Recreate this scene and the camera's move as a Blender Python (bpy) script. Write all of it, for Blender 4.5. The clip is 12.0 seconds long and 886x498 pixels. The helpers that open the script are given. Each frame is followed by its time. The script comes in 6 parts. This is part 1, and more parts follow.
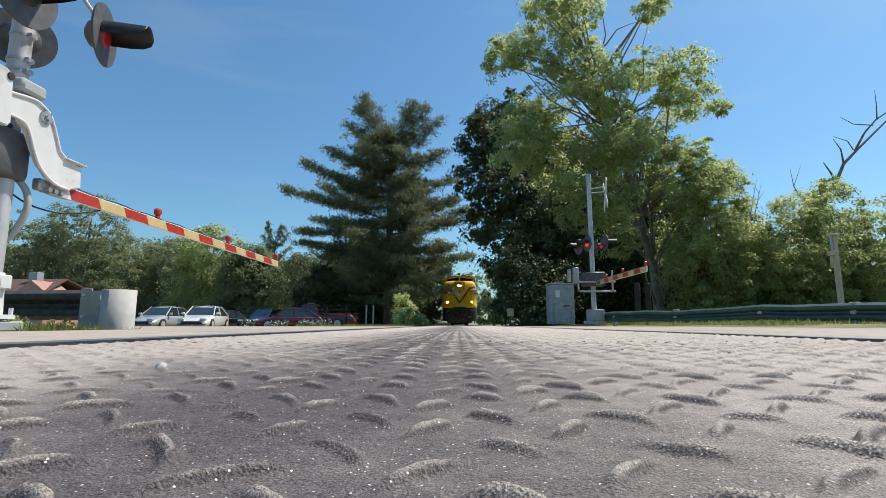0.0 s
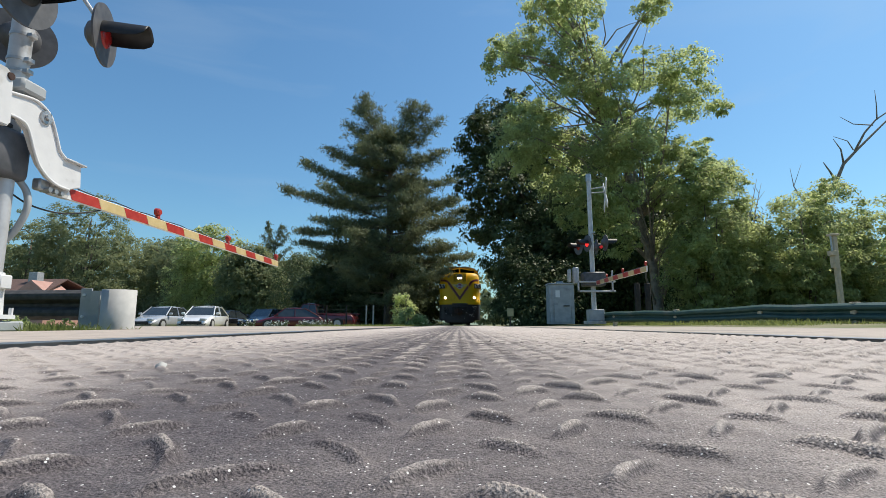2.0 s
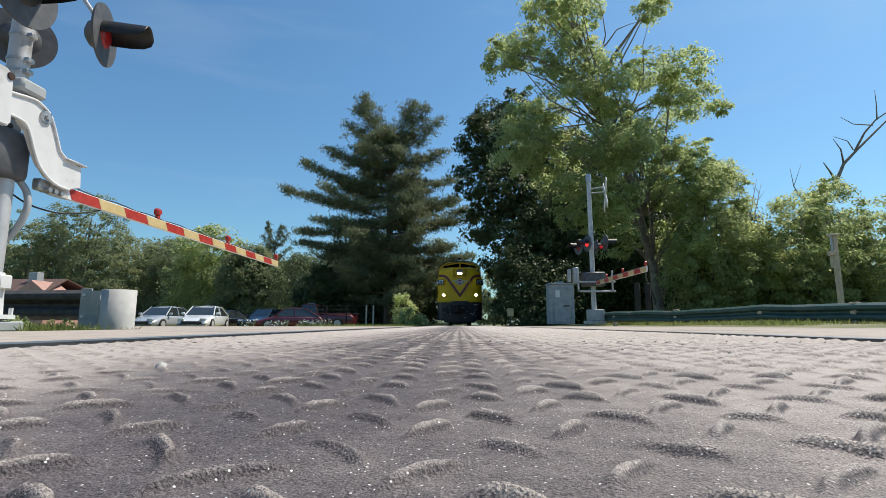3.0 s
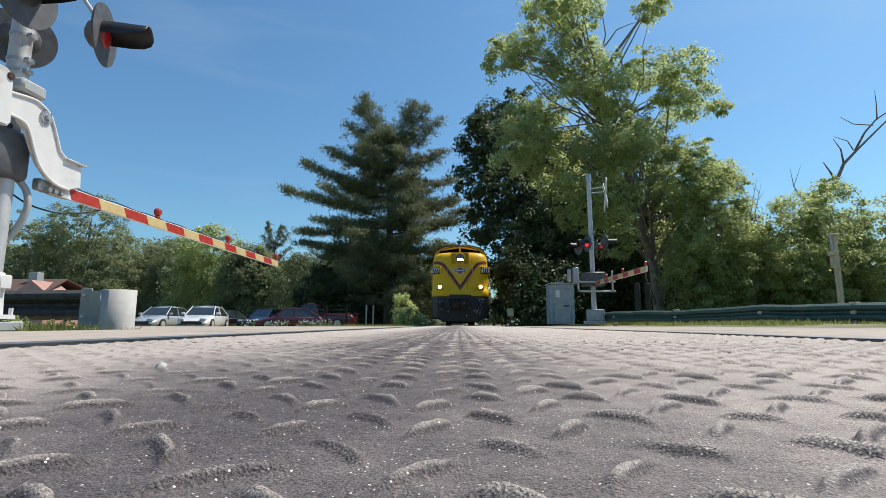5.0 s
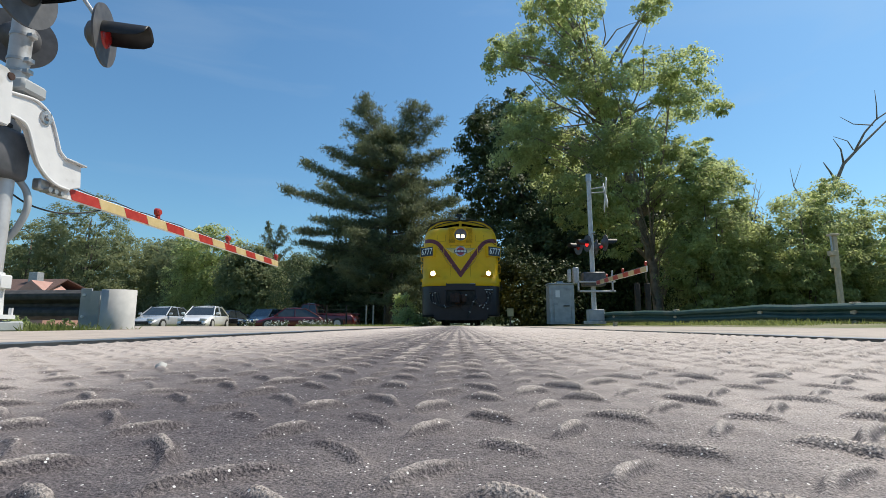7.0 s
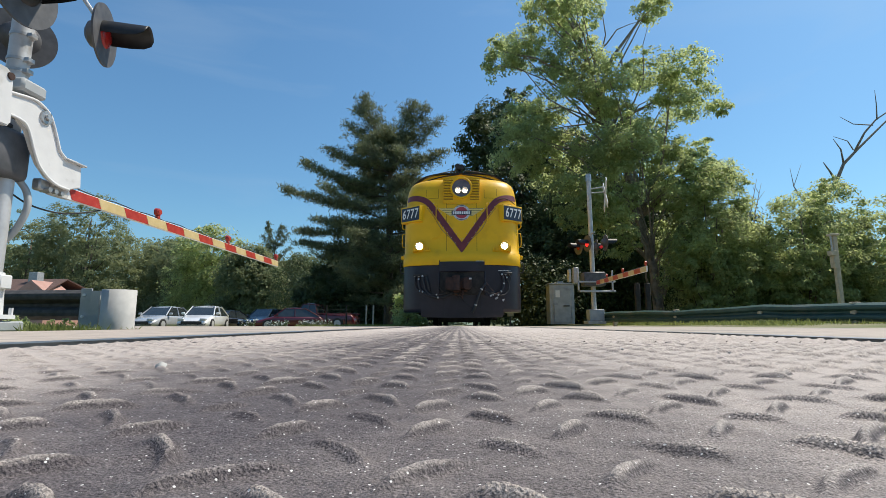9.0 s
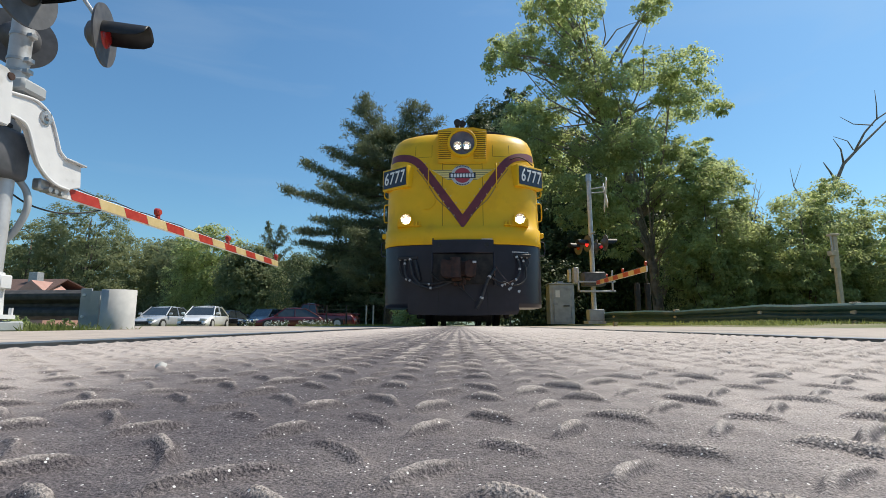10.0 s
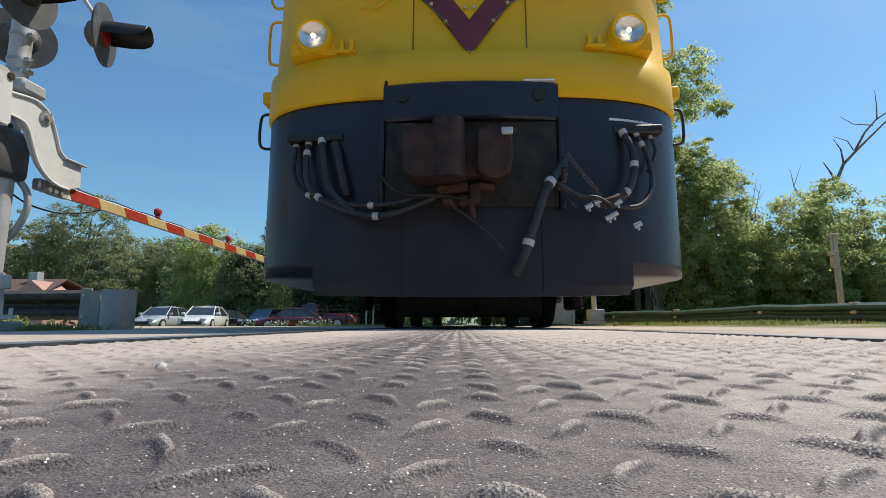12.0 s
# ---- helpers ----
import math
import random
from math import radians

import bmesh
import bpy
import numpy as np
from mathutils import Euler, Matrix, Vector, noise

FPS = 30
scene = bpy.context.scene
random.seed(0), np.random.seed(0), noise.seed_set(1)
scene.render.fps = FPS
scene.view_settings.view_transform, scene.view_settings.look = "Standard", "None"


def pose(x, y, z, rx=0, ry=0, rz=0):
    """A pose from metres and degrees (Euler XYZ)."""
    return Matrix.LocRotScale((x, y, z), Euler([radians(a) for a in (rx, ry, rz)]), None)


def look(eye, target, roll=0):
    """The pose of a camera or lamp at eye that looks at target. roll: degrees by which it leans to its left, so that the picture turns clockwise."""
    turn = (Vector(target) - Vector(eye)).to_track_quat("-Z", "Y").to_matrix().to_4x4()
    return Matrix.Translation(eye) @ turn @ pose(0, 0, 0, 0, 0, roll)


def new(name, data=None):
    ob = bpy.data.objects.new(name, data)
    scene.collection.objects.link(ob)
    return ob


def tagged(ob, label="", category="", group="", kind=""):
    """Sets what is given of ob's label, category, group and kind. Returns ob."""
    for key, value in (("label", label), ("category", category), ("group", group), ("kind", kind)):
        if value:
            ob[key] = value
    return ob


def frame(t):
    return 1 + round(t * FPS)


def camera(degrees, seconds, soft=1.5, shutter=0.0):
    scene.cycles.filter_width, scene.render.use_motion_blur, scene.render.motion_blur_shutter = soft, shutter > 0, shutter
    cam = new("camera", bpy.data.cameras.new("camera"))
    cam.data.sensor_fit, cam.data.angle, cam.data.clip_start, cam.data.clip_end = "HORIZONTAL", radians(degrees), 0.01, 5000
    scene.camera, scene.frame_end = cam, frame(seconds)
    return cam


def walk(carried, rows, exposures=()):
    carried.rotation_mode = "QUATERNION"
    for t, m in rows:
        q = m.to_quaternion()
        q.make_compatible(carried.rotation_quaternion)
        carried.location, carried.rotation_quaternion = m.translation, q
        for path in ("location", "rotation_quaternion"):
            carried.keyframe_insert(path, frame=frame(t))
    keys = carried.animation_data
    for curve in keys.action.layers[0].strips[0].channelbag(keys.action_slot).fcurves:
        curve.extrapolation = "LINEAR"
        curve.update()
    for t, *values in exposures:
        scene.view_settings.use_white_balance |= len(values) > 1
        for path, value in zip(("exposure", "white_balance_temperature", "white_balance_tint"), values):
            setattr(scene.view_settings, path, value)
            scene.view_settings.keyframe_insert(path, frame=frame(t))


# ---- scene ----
# The camera lies on the crossing panel between the rails and stands still.
EYE = pose(-0.086, 0.0, 0.03, 98.596, 0.0, 1.786)
cam = camera(82.95, 12.0, soft=0.8)
walk(cam, [(0.0, EYE), (12.0, EYE)], exposures=[(0.0, 0.0), (12.0, 0.0)])

# ---- light ----
SUN_ELEVATION, SUN_AZIMUTH = radians(58), radians(60)  # azimuth from +y towards +x
world = bpy.data.worlds.new("sky")
scene.world = world
world.use_nodes = True
wn, wl = world.node_tree.nodes, world.node_tree.links
wn.clear()
sky = wn.new("ShaderNodeTexSky")
sky.sky_type, sky.sun_disc = "NISHITA", False
sky.sun_elevation, sky.sun_rotation = SUN_ELEVATION, SUN_AZIMUTH
sky.air_density, sky.dust_density, sky.ozone_density = 1.2, 0.9, 1.0
backg = wn.new("ShaderNodeBackground")
backg.inputs["Strength"].default_value = 0.114
wout = wn.new("ShaderNodeOutputWorld")
# a richer blue, with thin wisps of high cloud
tint = wn.new("ShaderNodeMix")
tint.data_type, tint.blend_type = "RGBA", "MULTIPLY"
tint.inputs[0].default_value, tint.inputs[7].default_value = 1.0, (0.64, 0.99, 1.18, 1)
wl.new(sky.outputs[0], tint.inputs[6])
wco = wn.new("ShaderNodeTexCoord")
wmap = wn.new("ShaderNodeMapping")
wmap.inputs["Scale"].default_value = (1.3, 1.3, 6.0)
wl.new(wco.outputs["Generated"], wmap.inputs["Vector"])
wisp = wn.new("ShaderNodeTexNoise")
wisp.inputs["Scale"].default_value, wisp.inputs["Detail"].default_value, wisp.inputs["Distortion"].default_value = 1.7, 7, 0.6
wl.new(wmap.outputs[0], wisp.inputs["Vector"])
wramp = wn.new("ShaderNodeMapRange")
for key, value in (("From Min", 0.54), ("From Max", 0.88), ("To Min", 0.0), ("To Max", 0.24)):
    wramp.inputs[key].default_value = value
wl.new(wisp.outputs[0], wramp.inputs["Value"])
cloud = wn.new("ShaderNodeMix")
cloud.data_type = "RGBA"
wl.new(wramp.outputs[0], cloud.inputs[0])
wl.new(tint.outputs[2], cloud.inputs[6])
cloud.inputs[7].default_value = (4.6, 5.6, 6.6, 1)
wl.new(cloud.outputs[2], backg.inputs["Color"])
wl.new(backg.outputs[0], wout.inputs["Surface"])
sun = new("sun", bpy.data.lights.new("sun", "SUN"))
sun.data.energy, sun.data.angle, sun.data.color = 5.0, radians(0.53), (1.0, 0.91, 0.76)
sun_way = Vector((math.sin(SUN_AZIMUTH) * math.cos(SUN_ELEVATION), math.cos(SUN_AZIMUTH) * math.cos(SUN_ELEVATION), math.sin(SUN_ELEVATION)))
sun.matrix_basis = look(sun_way * 50, (0, 0, 0))


# ---- materials ----
def surface(name, a, b=None, scale=8.0, rough=0.6, metal=0.0, bump=0.15, fine=60.0, stain=None, stain_scale=1.5,
            stain_edge=(0.5, 0.62), depth=0.004, glow=0.0, coat=0.0, vary=0.0):
    """A weathered surface: two base colours in a grain, stains with edges of their own, fine relief."""
    m = bpy.data.materials.new(name)
    m.use_nodes = True
    n, k = m.node_tree.nodes, m.node_tree.links
    bsdf = n["Principled BSDF"]
    bsdf.inputs["Roughness"].default_value, bsdf.inputs["Metallic"].default_value = rough, metal
    bsdf.inputs["Coat Weight"].default_value = coat
    where = n.new("ShaderNodeTexCoord")
    grain = n.new("ShaderNodeTexNoise")
    grain.inputs["Scale"].default_value, grain.inputs["Detail"].default_value = scale, 6
    k.new(where.outputs["Object"], grain.inputs["Vector"])
    mix = n.new("ShaderNodeMix")
    mix.data_type = "RGBA"
    mix.inputs[6].default_value, mix.inputs[7].default_value = (*a, 1), (*(b or a), 1)
    ramp = n.new("ShaderNodeValToRGB")
    ramp.color_ramp.elements[0].position, ramp.color_ramp.elements[1].position = 0.35, 0.65
    k.new(grain.outputs[0], ramp.inputs[0])
    k.new(ramp.outputs[0], mix.inputs[0])
    colour = mix.outputs[2]
    if stain:
        blot = n.new("ShaderNodeTexNoise")
        blot.inputs["Scale"].default_value, blot.inputs["Detail"].default_value = stain_scale, 8
        k.new(where.outputs["Object"], blot.inputs["Vector"])
        edge = n.new("ShaderNodeValToRGB")
        edge.color_ramp.elements[0].position, edge.color_ramp.elements[1].position = stain_edge
        k.new(blot.outputs[0], edge.inputs[0])
        over = n.new("ShaderNodeMix")
        over.data_type = "RGBA"
        k.new(edge.outputs[0], over.inputs[0])
        k.new(colour, over.inputs[6])
        over.inputs[7].default_value = (*stain, 1)
        colour = over.outputs[2]
    if vary:
        info = n.new("ShaderNodeNewGeometry")
        hsv = n.new("ShaderNodeHueSaturation")
        span = n.new("ShaderNodeMapRange")
        span.inputs["To Min"].default_value, span.inputs["To Max"].default_value = 1 - vary, 1 + vary
        k.new(info.outputs["Random Per Island"], span.inputs["Value"])
        k.new(span.outputs[0], hsv.inputs["Value"])
        k.new(colour, hsv.inputs["Color"])
        colour = hsv.outputs[0]
    k.new(colour, bsdf.inputs["Base Color"])
    if bump:
        rel = n.new("ShaderNodeTexNoise")
        rel.inputs["Scale"].default_value, rel.inputs["Detail"].default_value = fine, 5
        k.new(where.outputs["Object"], rel.inputs["Vector"])
        bmp = n.new("ShaderNodeBump")
        bmp.inputs["Strength"].default_value, bmp.inputs["Distance"].default_value = bump, depth
        k.new(rel.outputs[0], bmp.inputs["Height"])
        k.new(bmp.outputs[0], bsdf.inputs["Normal"])
    if glow:
        bsdf.inputs["Emission Color"].default_value = (*a, 1)
        bsdf.inputs["Emission Strength"].default_value = glow
    return m


def foliage(name, a, b, through_part=0.45, spread=0.45):
    """Leaves: diffuse with light passing through, each leaf of its own shade."""
    m = bpy.data.materials.new(name)
    m.use_nodes = True
    n, k = m.node_tree.nodes, m.node_tree.links
    bsdf = n["Principled BSDF"]
    bsdf.inputs["Roughness"].default_value, bsdf.inputs["Specular IOR Level"].default_value = 0.55, 0.25
    geo = n.new("ShaderNodeNewGeometry")
    where = n.new("ShaderNodeTexCoord")
    patch = n.new("ShaderNodeTexNoise")
    patch.inputs["Scale"].default_value = 0.6
    k.new(where.outputs["Object"], patch.inputs["Vector"])
    add = n.new("ShaderNodeMath")
    add.operation = "MULTIPLY_ADD"
    add.inputs[1].default_value, add.inputs[2].default_value = spread, 0.0
    k.new(geo.outputs["Random Per Island"], add.inputs[0])
    tot = n.new("ShaderNodeMath")
    k.new(add.outputs[0], tot.inputs[0])
    sub = n.new("ShaderNodeMath")
    sub.operation = "MULTIPLY_ADD"
    sub.inputs[1].default_value, sub.inputs[2].default_value = 1.6, -0.5
    k.new(patch.outputs[0], sub.inputs[0])
    k.new(sub.outputs[0], tot.inputs[1])
    tot.use_clamp = True
    mix = n.new("ShaderNodeMix")
    mix.data_type = "RGBA"
    mix.inputs[6].default_value, mix.inputs[7].default_value = (*a, 1), (*b, 1)
    k.new(tot.outputs[0], mix.inputs[0])
    k.new(mix.outputs[2], bsdf.inputs["Base Color"])
    tr = n.new("ShaderNodeBsdfTranslucent")
    lit = n.new("ShaderNodeHueSaturation")
    lit.inputs["Hue"].default_value, lit.inputs["Saturation"].default_value, lit.inputs["Value"].default_value = 0.497, 0.88, 1.65
    k.new(mix.outputs[2], lit.inputs["Color"])
    k.new(lit.outputs[0], tr.inputs["Color"])
    ms = n.new("ShaderNodeMixShader")
    ms.inputs[0].default_value = through_part
    out = n["Material Output"]
    k.new(bsdf.outputs[0], ms.inputs[1])
    k.new(tr.outputs[0], ms.inputs[2])
    k.new(ms.outputs[0], out.inputs["Surface"])
    return m


def tread_rubber():
    """Dark gritty rubber under pale dust; darker along a noisy strip a little left of the track's middle."""
    m = surface("dusty_rubber", (0.060, 0.049, 0.054), (0.155, 0.130, 0.134), 900, 0.72, 0, 1.0, 1500, None, depth=0.0011)
    n, k = m.node_tree.nodes, m.node_tree.links
    bsdf = n["Principled BSDF"]
    base = bsdf.inputs["Base Color"].links[0].from_socket
    where = n.new("ShaderNodeTexCoord")
    split = n.new("ShaderNodeSeparateXYZ")
    k.new(where.outputs["Object"], split.inputs[0])

    def noise_of(scale, detail=6):
        t = n.new("ShaderNodeTexNoise")
        t.inputs["Scale"].default_value, t.inputs["Detail"].default_value = scale, detail
        k.new(where.outputs["Object"], t.inputs["Vector"])
        return t.outputs[0]

    def math_of(op, a, b, c=0.0):
        t = n.new("ShaderNodeMath")
        t.operation = op
        for s, v in zip(t.inputs, (a, b, c)):
            if isinstance(v, float):
                s.default_value = v
            else:
                k.new(v, s)
        return t.outputs[0]
    off = math_of("ABSOLUTE", math_of("ADD", split.outputs[0], 0.15), 0.0)
    edge = math_of("MULTIPLY_ADD", noise_of(7.0), 0.30, -0.15)
    edge = math_of("MULTIPLY_ADD", noise_of(60.0), 0.14, edge)
    span = n.new("ShaderNodeMapRange")
    span.interpolation_type = "SMOOTHSTEP"
    span.inputs["From Min"].default_value, span.inputs["From Max"].default_value = 0.07, 0.36
    k.new(math_of("ADD", off, edge), span.inputs["Value"])
    # dust on the level parts; dark colour on the lug flanks paints their shade
    lie = n.new("ShaderNodeNewGeometry")
    flat = n.new("ShaderNodeSeparateXYZ")
    k.new(lie.outputs["Normal"], flat.inputs[0])
    level = n.new("ShaderNodeMapRange")
    level.interpolation_type = "SMOOTHSTEP"
    level.inputs["From Min"].default_value, level.inputs["From Max"].default_value = 0.66, 0.97
    k.new(flat.outputs[2], level.inputs["Value"])
    dust = n.new("ShaderNodeMix")
    dust.data_type = "RGBA"
    k.new(math_of("MULTIPLY", span.outputs[0], level.outputs[0]), dust.inputs[0])
    k.new(base, dust.inputs[6])
    dust.inputs[7].default_value = (0.52, 0.45, 0.41, 1)
    # lug crowns worn pale
    crown = n.new("ShaderNodeMapRange")
    crown.inputs["From Min"].default_value, crown.inputs["From Max"].default_value, crown.inputs["To Max"].default_value = 0.0014, 0.0028, 0.75
    k.new(math_of("MULTIPLY_ADD", noise_of(300.0), 0.0016, math_of("ADD", split.outputs[2], -0.0008)), crown.inputs["Value"])
    worn = n.new("ShaderNodeMix")
    worn.data_type = "RGBA"
    k.new(crown.outputs[0], worn.inputs[0])
    k.new(dust.outputs[2], worn.inputs[6])
    worn.inputs[7].default_value = (0.50, 0.44, 0.40, 1)
    fine = n.new("ShaderNodeMix")
    fine.data_type, fine.blend_type = "RGBA", "MULTIPLY"
    fine.inputs[0].default_value = 1.0
    k.new(worn.outputs[2], fine.inputs[6])
    speck = n.new("ShaderNodeMapRange")
    for key, value in (("From Min", 0.3), ("From Max", 0.7), ("To Min", 0.42), ("To Max", 1.45)):
        speck.inputs[key].default_value = value
    k.new(noise_of(1700.0, 3), speck.inputs["Value"])
    k.new(speck.outputs[0], fine.inputs[7])
    # pale sand grains
    cells = n.new("ShaderNodeTexVoronoi")
    cells.inputs["Scale"].default_value = 720
    k.new(where.outputs["Object"], cells.inputs["Vector"])
    dot = math_of("LESS_THAN", cells.outputs["Distance"], 0.20)
    pick = n.new("ShaderNodeSeparateColor")
    k.new(cells.outputs["Color"], pick.inputs[0])
    dot = math_of("MULTIPLY", dot, math_of("GREATER_THAN", pick.outputs[0], 0.80))
    grains = n.new("ShaderNodeMix")
    grains.data_type = "RGBA"
    k.new(dot, grains.inputs[0])
    k.new(fine.outputs[2], grains.inputs[6])
    grains.inputs[7].default_value = (0.80, 0.78, 0.76, 1)
    k.new(grains.outputs[2], bsdf.inputs["Base Color"])
    return m


RUBBER = tread_rubber()
ASPHALT = surface("worn_asphalt", (0.36, 0.305, 0.265), (0.49, 0.42, 0.36), 9, 0.9, 0, 0.6, 120, (0.22, 0.21, 0.20), 0.8, (0.55, 0.7), 0.006)
EARTH = surface("dry_grassy_earth", (0.12, 0.15, 0.05), (0.24, 0.22, 0.13), 1.2, 0.95, 0, 0.8, 20, (0.30, 0.27, 0.21), 0.3, (0.55, 0.7), 0.03)
BALLAST = surface("grey_ballast", (0.20, 0.19, 0.18), (0.34, 0.32, 0.30), 14, 0.95, 0, 1.0, 30, None, depth=0.04)
STEEL_RAIL = surface("rail_steel", (0.26, 0.25, 0.25), (0.42, 0.42, 0.43), 18, 0.35, 0.9, 0.1, 200)
YELLOW = surface("yellow_paint", (0.80, 0.455, 0.008), (0.85, 0.49, 0.012), 3, 0.42, 0, 0.06, 30, (0.66, 0.36, 0.014), 2.2, (0.56, 0.75))
YELLOW.node_tree.nodes["Principled BSDF"].inputs["Specular IOR Level"].default_value = 0.3
NAVY = surface("dark_navy_paint", (0.017, 0.0150, 0.023), (0.025, 0.021, 0.031), 4, 0.34, 0, 0.08, 40, (0.022, 0.017, 0.020), 3.0, (0.55, 0.75))
NAVY.node_tree.nodes["Principled BSDF"].inputs["Specular IOR Level"].default_value = 0.5
MAROON = surface("maroon_stripe", (0.14, 0.025, 0.03), (0.18, 0.035, 0.04), 6, 0.4, 0, 0.03, 40)
BLACK = surface("black_paint", (0.012, 0.012, 0.013), (0.025, 0.025, 0.026), 10, 0.5, 0, 0.1, 60)
GRIME = surface("oily_black_iron", (0.015, 0.014, 0.013), (0.045, 0.038, 0.032), 9, 0.7, 0.2, 0.4, 50)
BRIGHT_RUST = surface("fresh_orange_rust", (0.035, 0.020, 0.016), (0.085, 0.038, 0.022), 14, 0.85, 0, 0.5, 60)
RUST = surface("rusty_cast_iron", (0.028, 0.018, 0.017), (0.065, 0.032, 0.024), 12, 0.7, 0.3, 0.4, 80)
HOSE = surface("black_rubber_hose", (0.018, 0.018, 0.02), (0.04, 0.038, 0.038), 20, 0.6, 0, 0.2, 90)
BRACKET_PAINT = surface("dirty_white_paint", (0.62, 0.62, 0.625), (0.70, 0.70, 0.70), 6, 0.5, 0, 0.1, 60, (0.46, 0.45, 0.43), 4.0, (0.60, 0.72))
WHITE = surface("white_paint", (0.74, 0.74, 0.73), (0.80, 0.80, 0.79), 6, 0.4, 0, 0.08, 60, (0.50, 0.47, 0.43), 3.5, (0.62, 0.72))
RED_REFLECT = surface("red_sheeting", (0.38, 0.035, 0.028), (0.47, 0.055, 0.04), 12, 0.35, 0, 0.03, 80)
CREAM = surface("faded_cream_sheeting", (0.56, 0.43, 0.20), (0.64, 0.50, 0.26), 10, 0.4, 0, 0.03, 80)
GALV = surface("galvanised_steel", (0.36, 0.37, 0.38), (0.50, 0.51, 0.52), 14, 0.45, 0.75, 0.06, 80, (0.30, 0.30, 0.30), 2.5, (0.6, 0.7))
ALU = surface("silver_painted_steel", (0.46, 0.465, 0.475), (0.56, 0.565, 0.575), 10, 0.5, 0.3, 0.1, 60, (0.33, 0.32, 0.31), 4.0, (0.6, 0.7))
GREY_PAINT = surface("grey_painted_metal", (0.34, 0.36, 0.37), (0.42, 0.44, 0.45), 6, 0.55, 0.1, 0.1, 60, (0.25, 0.25, 0.25), 2.5, (0.6, 0.72))
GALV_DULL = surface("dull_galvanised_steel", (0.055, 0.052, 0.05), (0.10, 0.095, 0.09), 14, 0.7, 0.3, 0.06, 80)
GALV_PALE = surface("pale_zinc_sheet", (0.43, 0.425, 0.41), (0.50, 0.495, 0.475), 9, 0.75, 0.0, 0.06, 80, (0.38, 0.37, 0.36), 3.0, (0.58, 0.7))
PINK_WALL = surface("faded_pink_wall", (0.42, 0.24, 0.20), (0.48, 0.29, 0.25), 2, 0.9)
ROOF_BROWN = surface("brown_shingles", (0.10, 0.06, 0.05), (0.15, 0.09, 0.075), 4, 0.9, 0, 0.5, 12)
GREEN_RAIL = surface("dark_green_rail", (0.03, 0.075, 0.065), (0.05, 0.10, 0.09), 5, 0.5, 0.1, 0.15, 40, (0.10, 0.12, 0.11), 2.0, (0.6, 0.75))
CONCRETE = surface("pale_concrete", (0.42, 0.41, 0.39), (0.52, 0.51, 0.48), 12, 0.85, 0, 0.3, 80, (0.32, 0.31, 0.29), 3.0, (0.58, 0.7))
LENS_RED = surface("red_lens", (0.26, 0.010, 0.012), (0.33, 0.016, 0.016), 40, 0.25, 0, 0.3, 120)
LENS_LIT = surface("lit_red_lens", (1.0, 0.03, 0.03), None, 40, 0.3, glow=1.1, bump=0)
LENS_RED_ON = surface("glowing_red_lens", (0.6, 0.02, 0.02), None, 40, 0.3, glow=0.35, bump=0)
LAMP_WARM = surface("lit_lamp", (1.0, 0.80, 0.46), None, glow=30.0, bump=0)
SILVERED = surface("silvered_reflector", (0.78, 0.74, 0.70), (0.84, 0.80, 0.76), 30, 0.16, 1.0, 0.5, 110)
BARK = surface("grey_brown_bark", (0.10, 0.08, 0.06), (0.20, 0.165, 0.13), 7, 0.9, 0, 1.0, 16, depth=0.03)
PALE_BARK = surface("pale_bark", (0.20, 0.16, 0.125), (0.32, 0.27, 0.22), 5, 0.9, 0, 1.0, 14, depth=0.03)
TIMBER = surface("weathered_timber", (0.42, 0.36, 0.26), (0.56, 0.48, 0.36), 9, 0.85, 0, 0.4, 40)
LEAF_BRIGHT = foliage("bright_green_leaves", (0.19, 0.225, 0.085), (0.43, 0.49, 0.20), 0.64)
LEAF_MID = foliage("green_leaves", (0.175, 0.205, 0.08), (0.42, 0.475, 0.19), 0.62)
# green leaves with deep shade put into their colour
LEAF_DARK_SHADE = foliage("shade_dark_leaves", (0.042, 0.064, 0.028), (0.105, 0.142, 0.055), 0.25)
LEAF_FAR = foliage("far_green_leaves", (0.13, 0.155, 0.078), (0.25, 0.28, 0.13), 0.45)
LEAF_PALE = foliage("pale_willow_leaves", (0.12, 0.14, 0.06), (0.24, 0.26, 0.11), 0.4)
NEEDLE = foliage("pine_needles", (0.075, 0.092, 0.056), (0.235, 0.26, 0.125), 0.28)
GRASS = foliage("grass_blades", (0.10, 0.13, 0.03), (0.23, 0.26, 0.07), 0.45)
PANE_DARK = surface("dark_window_glass", (0.012, 0.015, 0.018), None, 5, 0.06, 0, 0, coat=0.5)


# ---- building helpers ----
def mesh_of(name, verts, faces, material, smooth=False):
    me = bpy.data.meshes.new(name)
    me.from_pydata([tuple(v) for v in verts], [], faces)
    me.update()
    if smooth:
        me.polygons.foreach_set("use_smooth", [True] * len(me.polygons))
    me.materials.append(material)
    return me


def part(name, bm, material, parent=None, label="", at=None, smooth=False):
    """Links a bmesh or a mesh as one object under a thing, or as a thing of its own."""
    if isinstance(bm, bmesh.types.BMesh):
        me = bpy.data.meshes.new(name)
        bmesh.ops.recalc_face_normals(bm, faces=bm.faces)
        bm.to_mesh(me)
        bm.free()
        me.materials.append(material)
        me.polygons.foreach_set("use_smooth", [True] * len(me.polygons))
        me.set_sharp_from_angle(angle=radians(38))
    else:
        me = bm
    ob = new(name, me)
    if parent:
        ob.parent = parent
    if at is not None:
        ob.matrix_basis = at
    if label:
        tagged(ob, label)
    return ob


